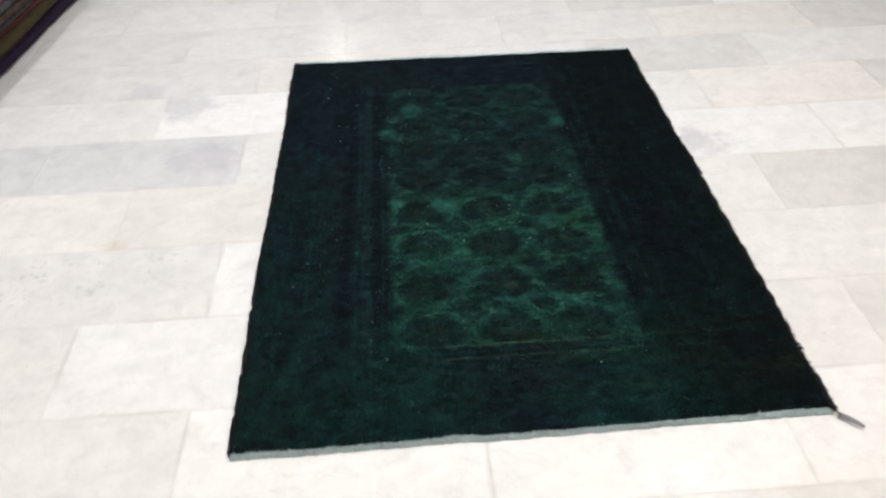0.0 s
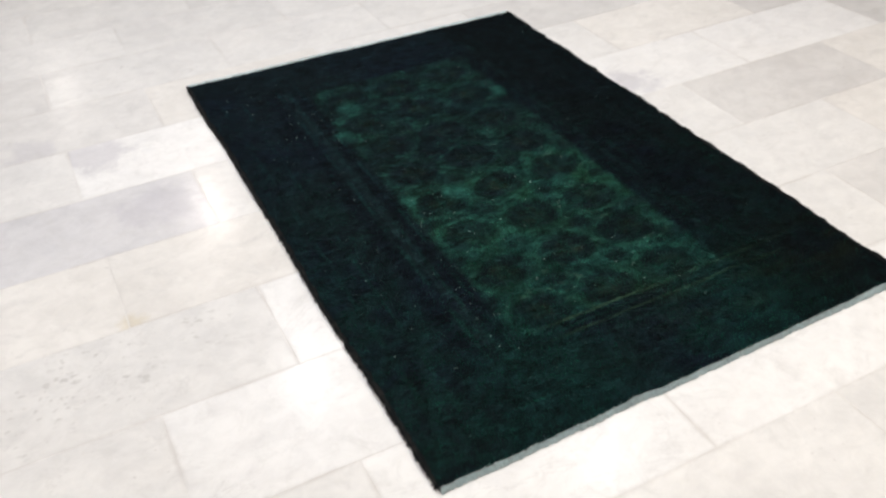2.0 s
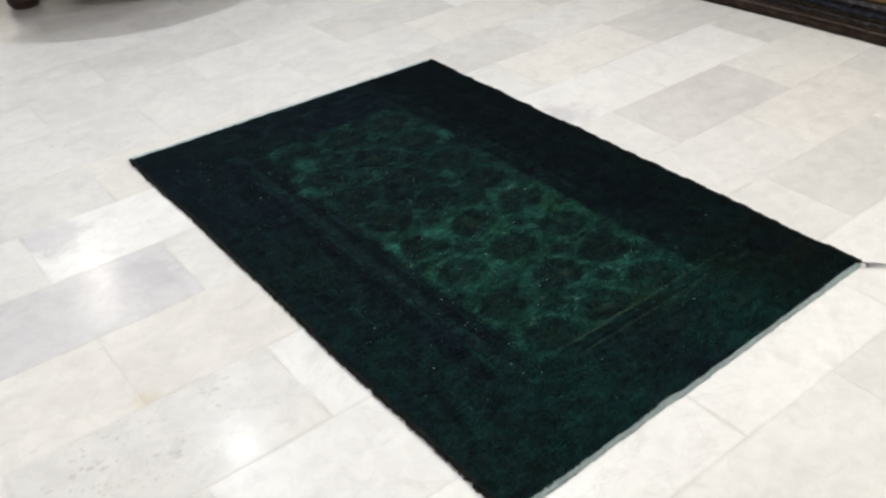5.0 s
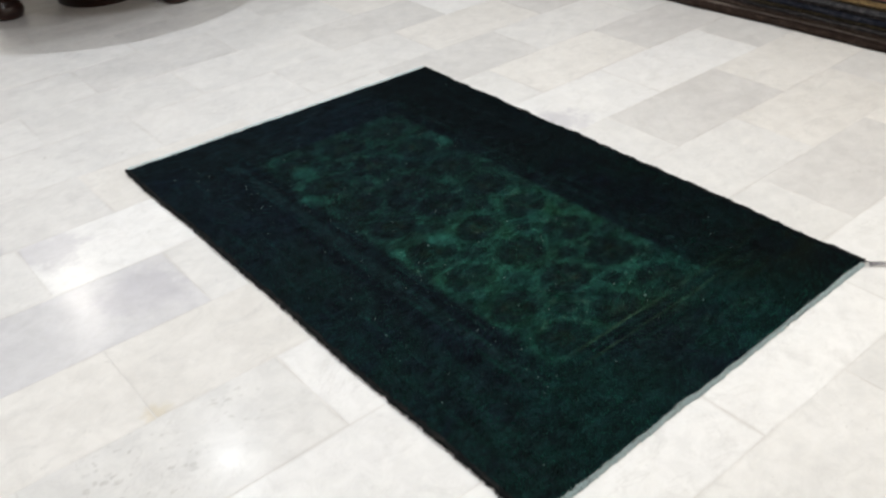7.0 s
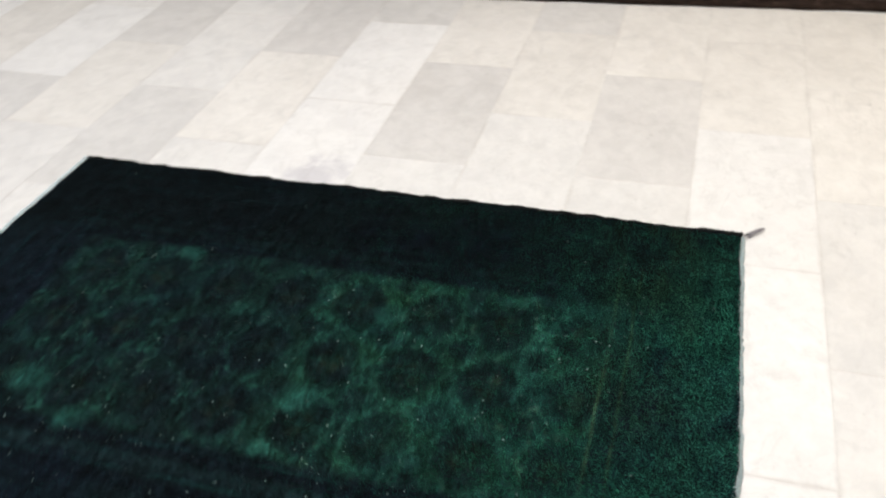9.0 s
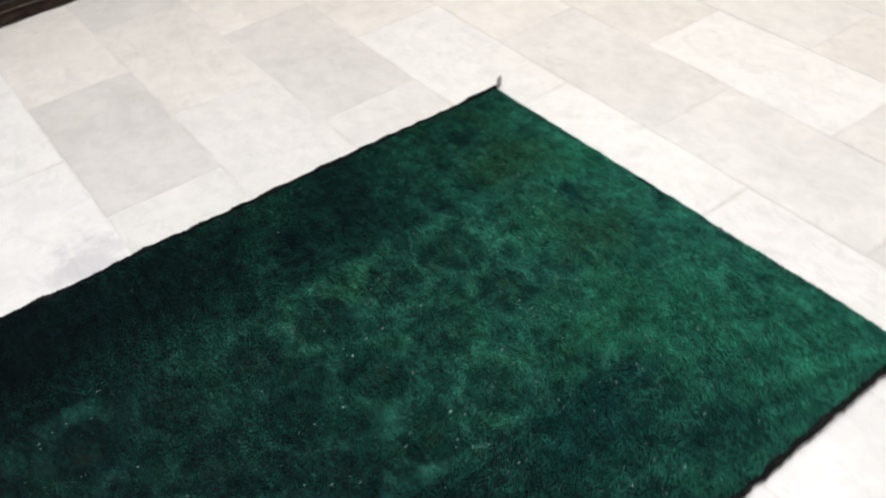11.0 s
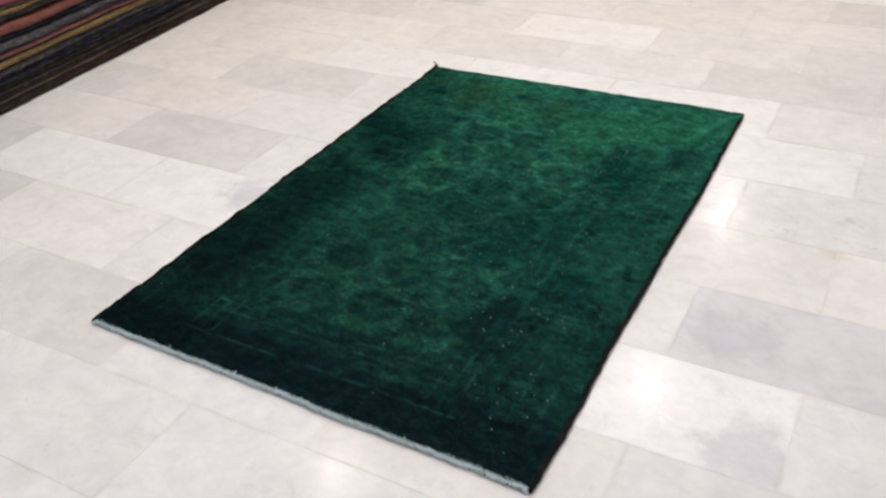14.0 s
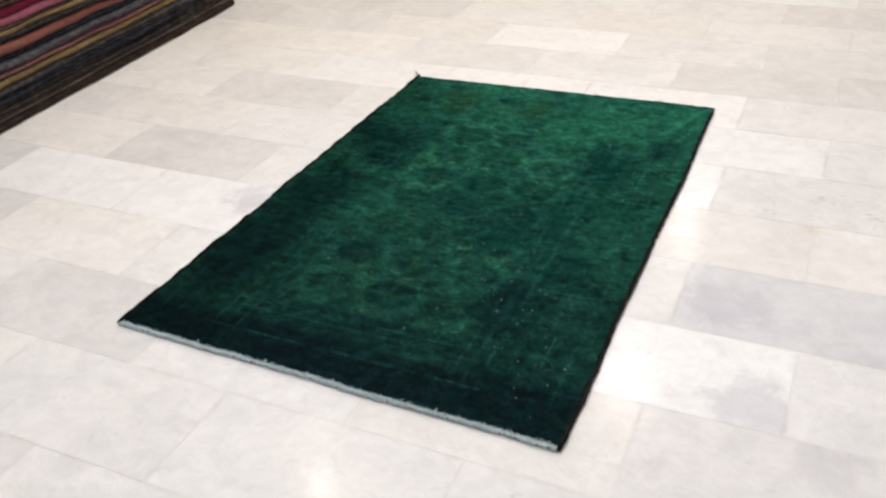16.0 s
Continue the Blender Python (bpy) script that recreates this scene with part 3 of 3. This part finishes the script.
    grid_u, grid_v = np.meshgrid(np.linspace(0.002, 0.998, 67), np.linspace(0.0, 1.0, 93))
    table = np.array([rug_at(a, b) for a, b in zip(grid_u.ravel(), grid_v.ravel())]).reshape(93, 67, 3)
    u, v = np.meshgrid((np.arange(nx) + 0.5) / nx, (np.arange(ny) + 0.5) / ny)
    u = np.clip(u.ravel() + rng.normal(0, 0.35 / nx, nx * ny), 0, 0.9999)
    v = 0.0032 + 0.994 * np.clip(v.ravel() + rng.normal(0, 0.35 / ny, nx * ny), 0, 0.9999)
    # the pile's ends are a little ragged
    rag = np.array([[wave(s, 9, 9), wave(s, 11, 9)] for s in np.linspace(0, 1, 400)])
    k = np.minimum((u * 400).astype(int), 399)
    keep = (v > 0.0036 + 0.0032 * rag[k, 0]) & (v < 0.9968 + 0.0022 * rag[k, 1])
    u, v = u[keep], v[keep]
    fu, fv = u * 66, v * 92
    iu, iv = np.minimum(fu.astype(int), 65), np.minimum(fv.astype(int), 91)
    a, b = (fu - iu)[:, None], (fv - iv)[:, None]
    base = (table[iv, iu] * (1 - a) + table[iv, iu + 1] * a) * (1 - b) + (table[iv + 1, iu] * (1 - a) + table[iv + 1, iu + 1] * a) * b
    base[:, 2] += 0.0042
    for at, share in LUMPS:
        base[:, 2] += 0.005 * share * np.exp(-((u - at) / 0.010) ** 2 - (v / 0.008) ** 2)
    n = len(base)
    length = rng.uniform(0.0065, 0.0095, n)[:, None]
    # the nap lies in short strokes along the rows of knots
    bu, bv = 160, 330
    strokes = np.array([[0.45 * noise.noise((gx * 7, gy * 11, 0.5)) + 0.6 * noise.noise((gx * 34, gy * 44, 2.5)), noise.noise((gx * 20, gy * 24, 7.5))]
                        for gy in np.linspace(0, 1.85, bv) for gx in np.linspace(0, 1.21, bu)]).reshape(bv, bu, 2)
    brush = strokes[np.minimum((v * (bv - 1) + rng.random(n)).astype(int), bv - 1), np.minimum((u * (bu - 1) + rng.random(n)).astype(int), bu - 1)]
    lean = np.stack([rng.normal(0, 0.05, n) + 0.12 * brush[:, 1], -PILE_LEAN + rng.normal(0, 0.05, n) + 0.16 * brush[:, 0], np.full(n, 1.0)], 1)
    lean = lean / np.linalg.norm(lean, axis=1)[:, None] * length
    turn = rng.normal(0, 0.18, n)
    wide = np.stack([np.cos(turn), np.sin(turn), rng.normal(0, 0.07, n)], 1) * 0.00137
    side = np.stack([base - wide, base + wide, base + lean + wide * 0.85, base + lean - wide * 0.85], 1)
    axis = lean / length
    thick = np.cross(axis, wide / np.linalg.norm(wide, axis=1)[:, None]) * 0.00137
    tip = base + lean
    end = np.stack([tip - wide * 1.05 + thick, tip + wide * 1.05 + thick, tip + wide * 1.05 - thick, tip - wide * 1.05 - thick], 1)
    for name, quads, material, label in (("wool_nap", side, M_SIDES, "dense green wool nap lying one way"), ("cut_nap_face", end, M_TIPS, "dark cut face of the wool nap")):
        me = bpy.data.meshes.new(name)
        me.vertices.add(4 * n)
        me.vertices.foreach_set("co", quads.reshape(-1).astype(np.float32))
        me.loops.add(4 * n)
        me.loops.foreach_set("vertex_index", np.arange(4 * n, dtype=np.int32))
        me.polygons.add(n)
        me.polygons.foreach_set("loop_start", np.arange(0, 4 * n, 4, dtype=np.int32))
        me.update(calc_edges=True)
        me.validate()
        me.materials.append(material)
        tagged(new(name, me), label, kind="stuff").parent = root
    # cotton ends
    for v_in, v_out, seed in ((0.0026, -0.0026, 9), (0.9972, 1.0011, 11)):
        bm = bmesh.new()
        prev = None
        for i in range(601):
            s = i / 600
            inner = v_in + (0.0022 * wave(s, seed, 9) if i % 600 else 0) + 0.0010 * random.uniform(-1, 1)
            lump = sum(share * math.exp(-((s - at) / 0.011) ** 2) for at, share in LUMPS) if seed == 9 else 0.0
            inner += 0.0032 * lump
            lift = 0.0030 * lump + 0.0015 * abs(wave(s, seed + 5, 5)) + 0.0005 * (i % 2)
            xi, yi, zi = rug_at(s, inner)
            xo, yo, zo = rug_at(s, v_out + (0.0011 if seed == 9 else 0.0016) * random.uniform(-1, 1))
            ring = [bm.verts.new((xi, yi, zi + 0.0085 + lift)), bm.verts.new(((xi + xo) / 2, (yi + yo) / 2, zi + 0.0068 + lift)),
                    bm.verts.new((xo, yo, zo + 0.0032)), bm.verts.new((xo, yo, 0.0003))]
            if prev:
                for q in range(3):
                    bm.faces.new((prev[q], ring[q], ring[q + 1], prev[q + 1]))
            prev = ring
        bmesh.ops.solidify(bm, geom=bm.faces[:], thickness=0.0012)
        part("end_binding", bm, M_BINDING if seed == 9 else M_END_WEB, root, "grey-teal cotton web at the rug's end")
    # frayed cotton tufts along both ends
    for v_edge, way, grow in ((0.0014, -1, 0.7), (0.9990, 1, 1.15)):
        bm = bmesh.new()
        for _ in range(1250 if way < 0 else 4600):
            x, y, z = rug_at(random.uniform(0.003, 0.997), v_edge + random.uniform(-0.0025, 0.0015) * way)
            foot_at = Vector((x, y, z + (0.0068 if way < 0 else 0.0088) + 0.001 * random.random()))
            tilt = Vector((random.uniform(-0.6, 0.6), way * random.uniform(-0.3, 1.0), random.uniform(0.1, 0.9) + (0.0 if way < 0 else -0.25))).normalized() * random.uniform(0.002, 0.0055) * grow * random.choice((1.0, 1.0, 1.4, 1.9))
            w = Vector((random.uniform(0.0005, 0.0011), random.uniform(-0.0004, 0.0004), 0))
            bm.faces.new([bm.verts.new(c) for c in (foot_at - w, foot_at + w, foot_at + tilt + 0.5 * w, foot_at + tilt - 0.5 * w)])
        tagged(part("fringe", bm, M_FRINGE, root, "frayed pale cotton edge"), kind="stuff")
    # dark overcast sides
    for side, seed in ((0.0, 21), (1.0, 22)):
        pts, radii = [], []
        for j in range(521):
            x, y, z = rug_at(side, j / 520)
            lump = 0.0034 * wave(j / 520, seed, 40) + 0.0008 * math.sin(j * 2.1)
            pts.append((x + (0.003 if side else -0.003) * 0.3 + 0.4 * lump, y, z + 0.0072 + 0.3 * lump))
            radii.append((0.0064 + 0.7 * lump) * (1.0 if side else min(1.0, 0.35 + j / 16)))
        part("selvedge", bm_tube(pts, radii, 8), M_CORD, root, "dark overcast wool side cord", True)
    # bare knots
    bm = bmesh.new()
    spots = [(0.36, 1.22, 0.10, 0.16, 46), (0.30, 0.62, 0.05, 0.30, 42), (0.60, 0.75, 0.22, 0.22, 46), (0.66, 0.42, 0.20, 0.12, 40),
             (0.6, 0.9, 0.36, 0.55, 90), (0.76, 1.36, 0.10, 0.08, 22), (0.16, 1.5, 0.09, 0.2, 24), (0.9, 0.22, 0.16, 0.10, 22), (0.11, 0.9, 0.05, 0.5, 30)]
    for cx, cy, sx, sy, count in spots:
        for _ in range(int(count * 1.75)):
            x, y = random.gauss(cx, sx), random.gauss(cy, sy)
            if 0.03 < x < 1.17 and 0.04 < y < 1.80 and (x < 0.90 or random.random() < 0.3):
                r = random.choice((0.0007, 0.0008, 0.0009, 0.0010, 0.0011, 0.0012, 0.0013, 0.0015, 0.0017, 0.0019))
                m = pose(x, y, 0.0118, random.uniform(15, 60), 0, random.uniform(-25, 25)) @ Matrix.Diagonal((r * random.uniform(0.6, 0.9), r * 0.7, r * random.uniform(1.2, 2.2), 1))
                bmesh.ops.create_icosphere(bm, subdivisions=1, radius=1, matrix=m)
    tagged(part("worn_speckle", bm, M_KNOT, root, "small pale bare knots"), kind="stuff")
    # stray threads along the sides
    bm = bmesh.new()
    for k in range(2200):
        side, v = random.choice((0.0, 1.0, 1.0, 1.0)), random.uniform(0.003, 0.997)
        x, y, z = rug_at(side, v)
        d = -1 if side == 0 else 1
        reach = random.uniform(0.006, 0.014) if k % 9 == 0 and side else random.uniform(0.0012, 0.0055)
        lift = random.uniform(0.003, 0.012)
        bend = random.uniform(-0.5, 0.5) * reach
        q = [Vector((x + d * (0.0045 + reach * s), y + bend * s * s, lift * (1 - s * s) + 0.001)) for s in (0, 0.35, 0.7, 1)]
        for a, b in zip(q, q[1:]):
            w = Vector((0, 0.0007, 0.0006))
            bm.faces.new([bm.verts.new(c) for c in (a - w, b - w, b + w, a + w)])
    tagged(part("loose_yarn", bm, M_CORD, root, "loose dark threads"), kind="stuff")
    # paper tag on a tie at the corner
    bm = bmesh.new()
    along, across = Vector((0.70, -0.714, 0)), Vector((0.714, 0.70, 0))
    start = Vector((1.203, 0.004, 0))
    strip = []
    for i in range(9):
        s = i / 8
        c = start + along * (0.006 + 0.052 * s) + Vector((0, 0, 0.005 + 0.004 * math.sin(s * 2.6)))
        tilt = Vector((0, 0, 0.0035 * (1 - s)))
        half = 0.0058 - 0.002 * s
        strip.append([bm.verts.new(c - across * half - tilt), bm.verts.new(c + across * half + tilt)])
    for a, b in zip(strip, strip[1:]):
        bm.faces.new((a[0], b[0], b[1], a[1]))
    bmesh.ops.solidify(bm, geom=bm.faces[:], thickness=0.0006)
    tag = part("paper_tag", bm, M_TAG, root, "small folded white paper tag")
    part("tie", bm_tube([(1.196, 0.010, 0.012), (1.203, 0.003, 0.013), (1.210, -0.004, 0.009)], [0.0016] * 3, 6), M_TIE, tag, "black plastic tie")
    return root


PILE_LEAN = 0.58
LUMPS = ((0.365, 1.0), (0.165, 0.7))  # puckered knots in the label end
rug()


# ---- stacks of folded rugs ----
def folded_rug(at, turn, depth, length, thick, material, label, seed, group):
    """A rug folded flat: a soft slab with a round fold along its front (towards -x) and wavy edges."""
    bm = bmesh.new()
    steps, arc = 190, 8
    prev = None
    for j in range(steps + 1):
        s = j / steps
        y = length * s
        front = 0.016 * noise.noise((y * 1.7, seed * 5.1, 0)) + 0.007 * noise.noise((y * 7, seed * 2.7, 3))
        settle = at[2] * (0.050 * noise.noise((y * 1.9, 11.0, at[0])) + 0.016 * noise.noise((y * 6.5, 4.0, at[2] * 3)))
        sag = 0.16 * thick * noise.noise((y * 2.4, seed * 3.7, 1))
        half = thick / 2 * (1 + 0.12 * noise.noise((y * 3.1, seed * 1.9, 2)))
        pts = [(depth, thick / 2 - half)]
        for k in range(arc + 1):
            a = -math.pi / 2 - math.pi * k / arc
            bulge = 1.0 + 0.05 * noise.noise((y * 20, k * 0.7, seed)) + 0.11 * noise.noise((y * 46, k * 1.1, seed * 2.0))
            pts.append((front + half + half * 0.95 * math.cos(a) * bulge, thick / 2 + half * math.sin(a)))
        pts.append((depth, thick / 2 + half))
        ring = [bm.verts.new((px, y, pz + settle + (sag if 0 < i < len(pts) - 1 else 0) * 0.6)) for i, (px, pz) in enumerate(pts)]
        if prev:
            for a in range(len(ring)):
                b = (a + 1) % len(ring)
                bm.faces.new((prev[a], ring[a], ring[b], prev[b]))
        else:
            bm.faces.new(ring)
        prev = ring
    bm.faces.new(prev[::-1])
    bmesh.ops.recalc_face_normals(bm, faces=bm.faces[:])
    ob = link_mesh("folded_rug", bm, material, True)
    ob.matrix_basis = pose(*at, 0, 0, turn)
    return tagged(ob, label, "rug", group)


WOOLS = {
    "charcoal": wool("charcoal_wool", (0.014, 0.013, 0.014), (0.065, 0.058, 0.056)), "brown": wool("brown_wool", (0.034, 0.023, 0.018), (0.095, 0.074, 0.062)),
    "slate": wool("slate_wool", (0.040, 0.041, 0.046), (0.125, 0.114, 0.116)), "navy": wool("navy_wool", (0.009, 0.011, 0.018), (0.044, 0.045, 0.054)),
    "ochre": wool("ochre_wool", (0.185, 0.125, 0.058), (0.085, 0.058, 0.030)), "pink": wool("pink_wool", (0.250, 0.115, 0.098), (0.120, 0.055, 0.054)),
    "salmon": wool("salmon_wool", (0.190, 0.074, 0.060), (0.110, 0.044, 0.040)), "moss": wool("moss_wool", (0.026, 0.021, 0.013), (0.080, 0.064, 0.040)),
    "mauve": wool("mauve_wool", (0.250, 0.078, 0.110), (0.130, 0.040, 0.060)), "crimson": wool("crimson_wool", (0.125, 0.010, 0.030), (0.065, 0.007, 0.018)),
    "rose": wool("rose_wool", (0.100, 0.032, 0.032), (0.056, 0.022, 0.022)), "umber": wool("umber_wool", (0.022, 0.014, 0.011), (0.060, 0.042, 0.034)), "ash": wool("ash_wool", (0.14, 0.115, 0.100), (0.06, 0.048, 0.042)), "plum": wool("plum_wool", (0.030, 0.013, 0.022), (0.075, 0.035, 0.060)), "purple": wool("purple_wool", (0.022, 0.014, 0.033), (0.038, 0.024, 0.050)), "olive": wool("olive_wool", (0.054, 0.043, 0.021), (0.030, 0.025, 0.015)),
}
SHOWROOM = [("umber", 0.036), ("ash", 0.011), ("brown", 0.023), ("charcoal", 0.012), ("moss", 0.018), ("navy", 0.022), ("charcoal", 0.016), ("slate", 0.024), ("moss", 0.010), ("ochre", 0.022), ("charcoal", 0.008), ("pink", 0.019), ("plum", 0.010), ("slate", 0.026),
            ("navy", 0.026), ("salmon", 0.040), ("moss", 0.012), ("charcoal", 0.016), ("ochre", 0.020), ("brown", 0.014), ("mauve", 0.032), ("crimson", 0.042), ("moss", 0.012), ("salmon", 0.032), ("navy", 0.026), ("mauve", 0.036),
            ("crimson", 0.036), ("slate", 0.030), ("brown", 0.034), ("ochre", 0.026), ("navy", 0.034)]


def stack(at, turn, depth, length, layers, group, where):
    """Folded rugs piled on the floor."""
    m = pose(*at, 0, 0, turn)
    z = 0.0
    for i, (key, thick) in enumerate(layers):
        q = m @ Vector((random.uniform(-0.010, 0.014), random.uniform(-0.012, 0.012), z))
        folded_rug(q, turn, depth - 0.02, length * random.uniform(0.985, 1.0), thick, WOOLS[key], f"{key} wool rug folded flat in a stack {where}", i + 3.3 * len(layers), group)
        z += thick * 0.97


stack((2.640, -0.68, 0), 3.5, 1.1, 2.55, SHOWROOM, "tall stack of folded rugs", "on the marble floor")
stack((-0.930, 3.62, 0), 176.3, 1.1, 2.3,
      [("purple", 0.078), ("moss", 0.018), ("olive", 0.034), ("rose", 0.024), ("slate", 0.030), ("brown", 0.026), ("slate", 0.030), ("mauve", 0.030)], "low stack of folded rugs", "on the marble floor")


# ---- round table ----
def round_table():
    root = thing("round_table", (0.67, 3.74, 0), "low round red-brown wooden table on dark bun feet", "table")
    # top and column are out of view; the top is sized for the round shadow
    part("tabletop", bm_lathe([(0.001, 0.415), (0.715, 0.415), (0.748, 0.422), (0.760, 0.435), (0.748, 0.448), (0.715, 0.455), (0.001, 0.455)], 96), M_WOOD, root, "round polished wooden top", True)
    part("pedestal", bm_lathe([(0.20, 0.165), (0.17, 0.19), (0.11, 0.22), (0.10, 0.27), (0.14, 0.33), (0.15, 0.37), (0.22, 0.40), (0.24, 0.415)], 64), M_WOOD, root, "turned wooden column", True)
    # three-sided base plate with slightly hollow sides between the feet
    bm = bmesh.new()
    rim = []
    for k in range(96):
        a = 2 * math.pi * k / 96
        side = ((a - math.radians(61.5)) % (2 * math.pi / 3)) - math.pi / 3
        rim.append((a, min(0.50, 0.226 / math.cos(side))))
    for scale, z in ((0.97, 0.098), (1.0, 0.106), (1.0, 0.150), (0.985, 0.158), (0.90, 0.166)):
        for a, r in rim:
            bm.verts.new((r * scale * math.cos(a), r * scale * math.sin(a), z))
    bm.verts.ensure_lookup_table()
    for ring in range(4):
        for k in range(96):
            q, w = ring * 96 + k, ring * 96 + (k + 1) % 96
            bm.faces.new((bm.verts[q], bm.verts[w], bm.verts[w + 96], bm.verts[q + 96]))
    bm.faces.new(bm.verts[:96][::-1])
    bm.faces.new(bm.verts[4 * 96:5 * 96])
    part("base", bm, M_WOOD, root, "three-sided wooden base plate")
    # dark block added to fill the black area under the base
    part("dark_infill", bm_lathe([(0.20, 0.0), (0.20, 0.092), (0.19, 0.0985)], 48), M_FOOT, root, "dark block added under the base plate", True)
    for angle in (-58.5, 61.5, 181.5):
        foot = part("bun_foot", bm_lathe([(0.048, 0.0), (0.066, 0.007), (0.076, 0.028), (0.076, 0.050), (0.066, 0.072), (0.056, 0.082), (0.054, 0.0985)], 36),
                    M_FOOT, root, "dark turned wooden foot", True)
        a = math.radians(angle)
        foot.location = (0.45 * math.cos(a), 0.45 * math.sin(a), 0)


round_table()

# ---- floor tiles ----
ROW_0, PITCH_Y, PITCH_X = 0.14, 0.30, 0.602
GAP = 0.0011


def tile_mesh(name, seed, material):
    """A tile with a slightly uneven, worn outline."""
    hx, hy = PITCH_X / 2 - GAP, PITCH_Y / 2 - GAP
    outline = [(-hx + 2 * hx * k / 5, -hy) for k in range(5)] + [(hx, -hy + 2 * hy * k / 3) for k in range(3)]
    outline += [(-x, -y) for x, y in outline]
    ring = []
    for k, (x, y) in enumerate(outline):
        push = 0.0018 * noise.noise((k * 2.7, seed * 5.3, 0.4))
        ring.append((x + push * (1 if abs(x) > hx - 0.001 else 0), y + push * (1 if abs(y) > hy - 0.001 else 0)))
    n = len(ring)
    verts = [(x, y, -0.012) for x, y in ring] + [(x, y, -0.0004) for x, y in ring] + [(x * 0.9972, y * 0.9945, 0.0) for x, y in ring]
    faces = [tuple(range(2 * n, 3 * n))] + [(a + k, a + (k + 1) % n, a + n + (k + 1) % n, a + n + k) for a in (0, n) for k in range(n)]
    me = bpy.data.meshes.new(name)
    me.from_pydata(verts, [], faces)
    me.materials.append(material)
    return me


TILE_MESHES = {key: [tile_mesh("tile_" + key, 4 * i + k, material) for k in range(4)] for i, (key, material) in enumerate(M_TILE.items())}
# rows count from the rug's label end; columns from the joint near its dark side
TONES = {}
for key, cells in {
    "white": ((4, 0), (3, 2), (-1, 2), (0, 0), (1, 0), (-1, 1), (-1, 0), (-3, 1)),
    "cream": ((2, 0), (4, 3), (-1, 3), (0, 4), (2, -1), (-2, 3), (2, 4), (5, 0), (1, 3), (-4, 1), (-3, 2), (6, 3), (-1, 4), (-2, 4)),
    "ash": ((5, -1), (1, 4), (5, -2), (-2, 0), (-3, 3), (4, 5), (7, 2), (6, -1), (5, 2), (3, 4), (8, 1)),
    "grey": ((4, 4), (0, 3), (2, 3), (-2, -1), (-6, 1), (6, 4), (-3, 4)),
    "blue": ((3, -1), (3, -2)),
    "pale": ((5, 1), (6, 1), (1, 2), (1, -1), (0, -1), (0, 1), (-2, 1), (-2, 2), (4, -1), (6, 2), (6, 0), (7, 0), (7, 1), (8, 0), (8, 2), (-1, -1), (1, -2), (2, -2), (0, 2), (2, 2), (7, -1), (4, 2), (5, 3), (-4, 0), (-4, 2), (-5, 1), (9, 1), (9, 0)),
}.items():
    TONES.update({cell: key for cell in cells})
# rows laid a little to one side
SLIPS = {-3: 0.012, -2: 0.016, -1: 0.020, 0: 0.012, 1: 0.006, 2: 0.008, 3: 0.0, 4: -0.002, 5: -0.010, 6: -0.008, 7: -0.004}
rng = random.Random(11)
far_verts, far_faces = {}, {}
for r in range(-18, 34):
    y = ROW_0 + PITCH_Y * (r + 0.5)
    if not Y0 + 0.15 < y < Y1 - 0.14:
        continue
    first_joint = -0.42 if r % 2 == 0 else -0.12
    stretch = PITCH_X
    slip = SLIPS.get(r, rng.uniform(-0.008, 0.008))
    for c in range(-7, 11):
        x = first_joint + slip + stretch * (c + 0.5)
        key = TONES.get((r, c)) or rng.choice(("pale", "pale", "white", "pale", "cream", "pale", "ash", "pale", "cream", "pale"))
        dx, dy, dz = rng.uniform(-0.001, 0.001), rng.uniform(-0.001, 0.001), rng.uniform(-0.0004, 0.0004)
        if -1.9 < x < 4.4 and -2.0 < y < 4.7:
            ob = new("tile", rng.choice(TILE_MESHES[key]))
            ob.matrix_basis = pose(x + dx, y + dy, dz, 0, 0, rng.uniform(-0.06, 0.06))
            ob.parent = floor
        elif X0 - 0.29 < x < X1 + 0.29:
            vs, fs = far_verts.setdefault(key, []), far_faces.setdefault(key, [])
            k = len(vs)
            vs += [(min(max(x + sx * 0.2985, X0), X1), y + sy * 0.1485, z) for z in (-0.012, 0.0) for sx, sy in ((-1, -1), (1, -1), (1, 1), (-1, 1))]
            fs += [(k + 4, k + 5, k + 6, k + 7)] + [(k + i, k + (i + 1) % 4, k + 4 + (i + 1) % 4, k + 4 + i) for i in range(4)]
for key in far_verts:
    ob = tagged(mesh_from("outer_tiles", far_verts[key], far_faces[key], M_TILE[key]), "marble tiles further off", kind="stuff")
    ob.parent = floor
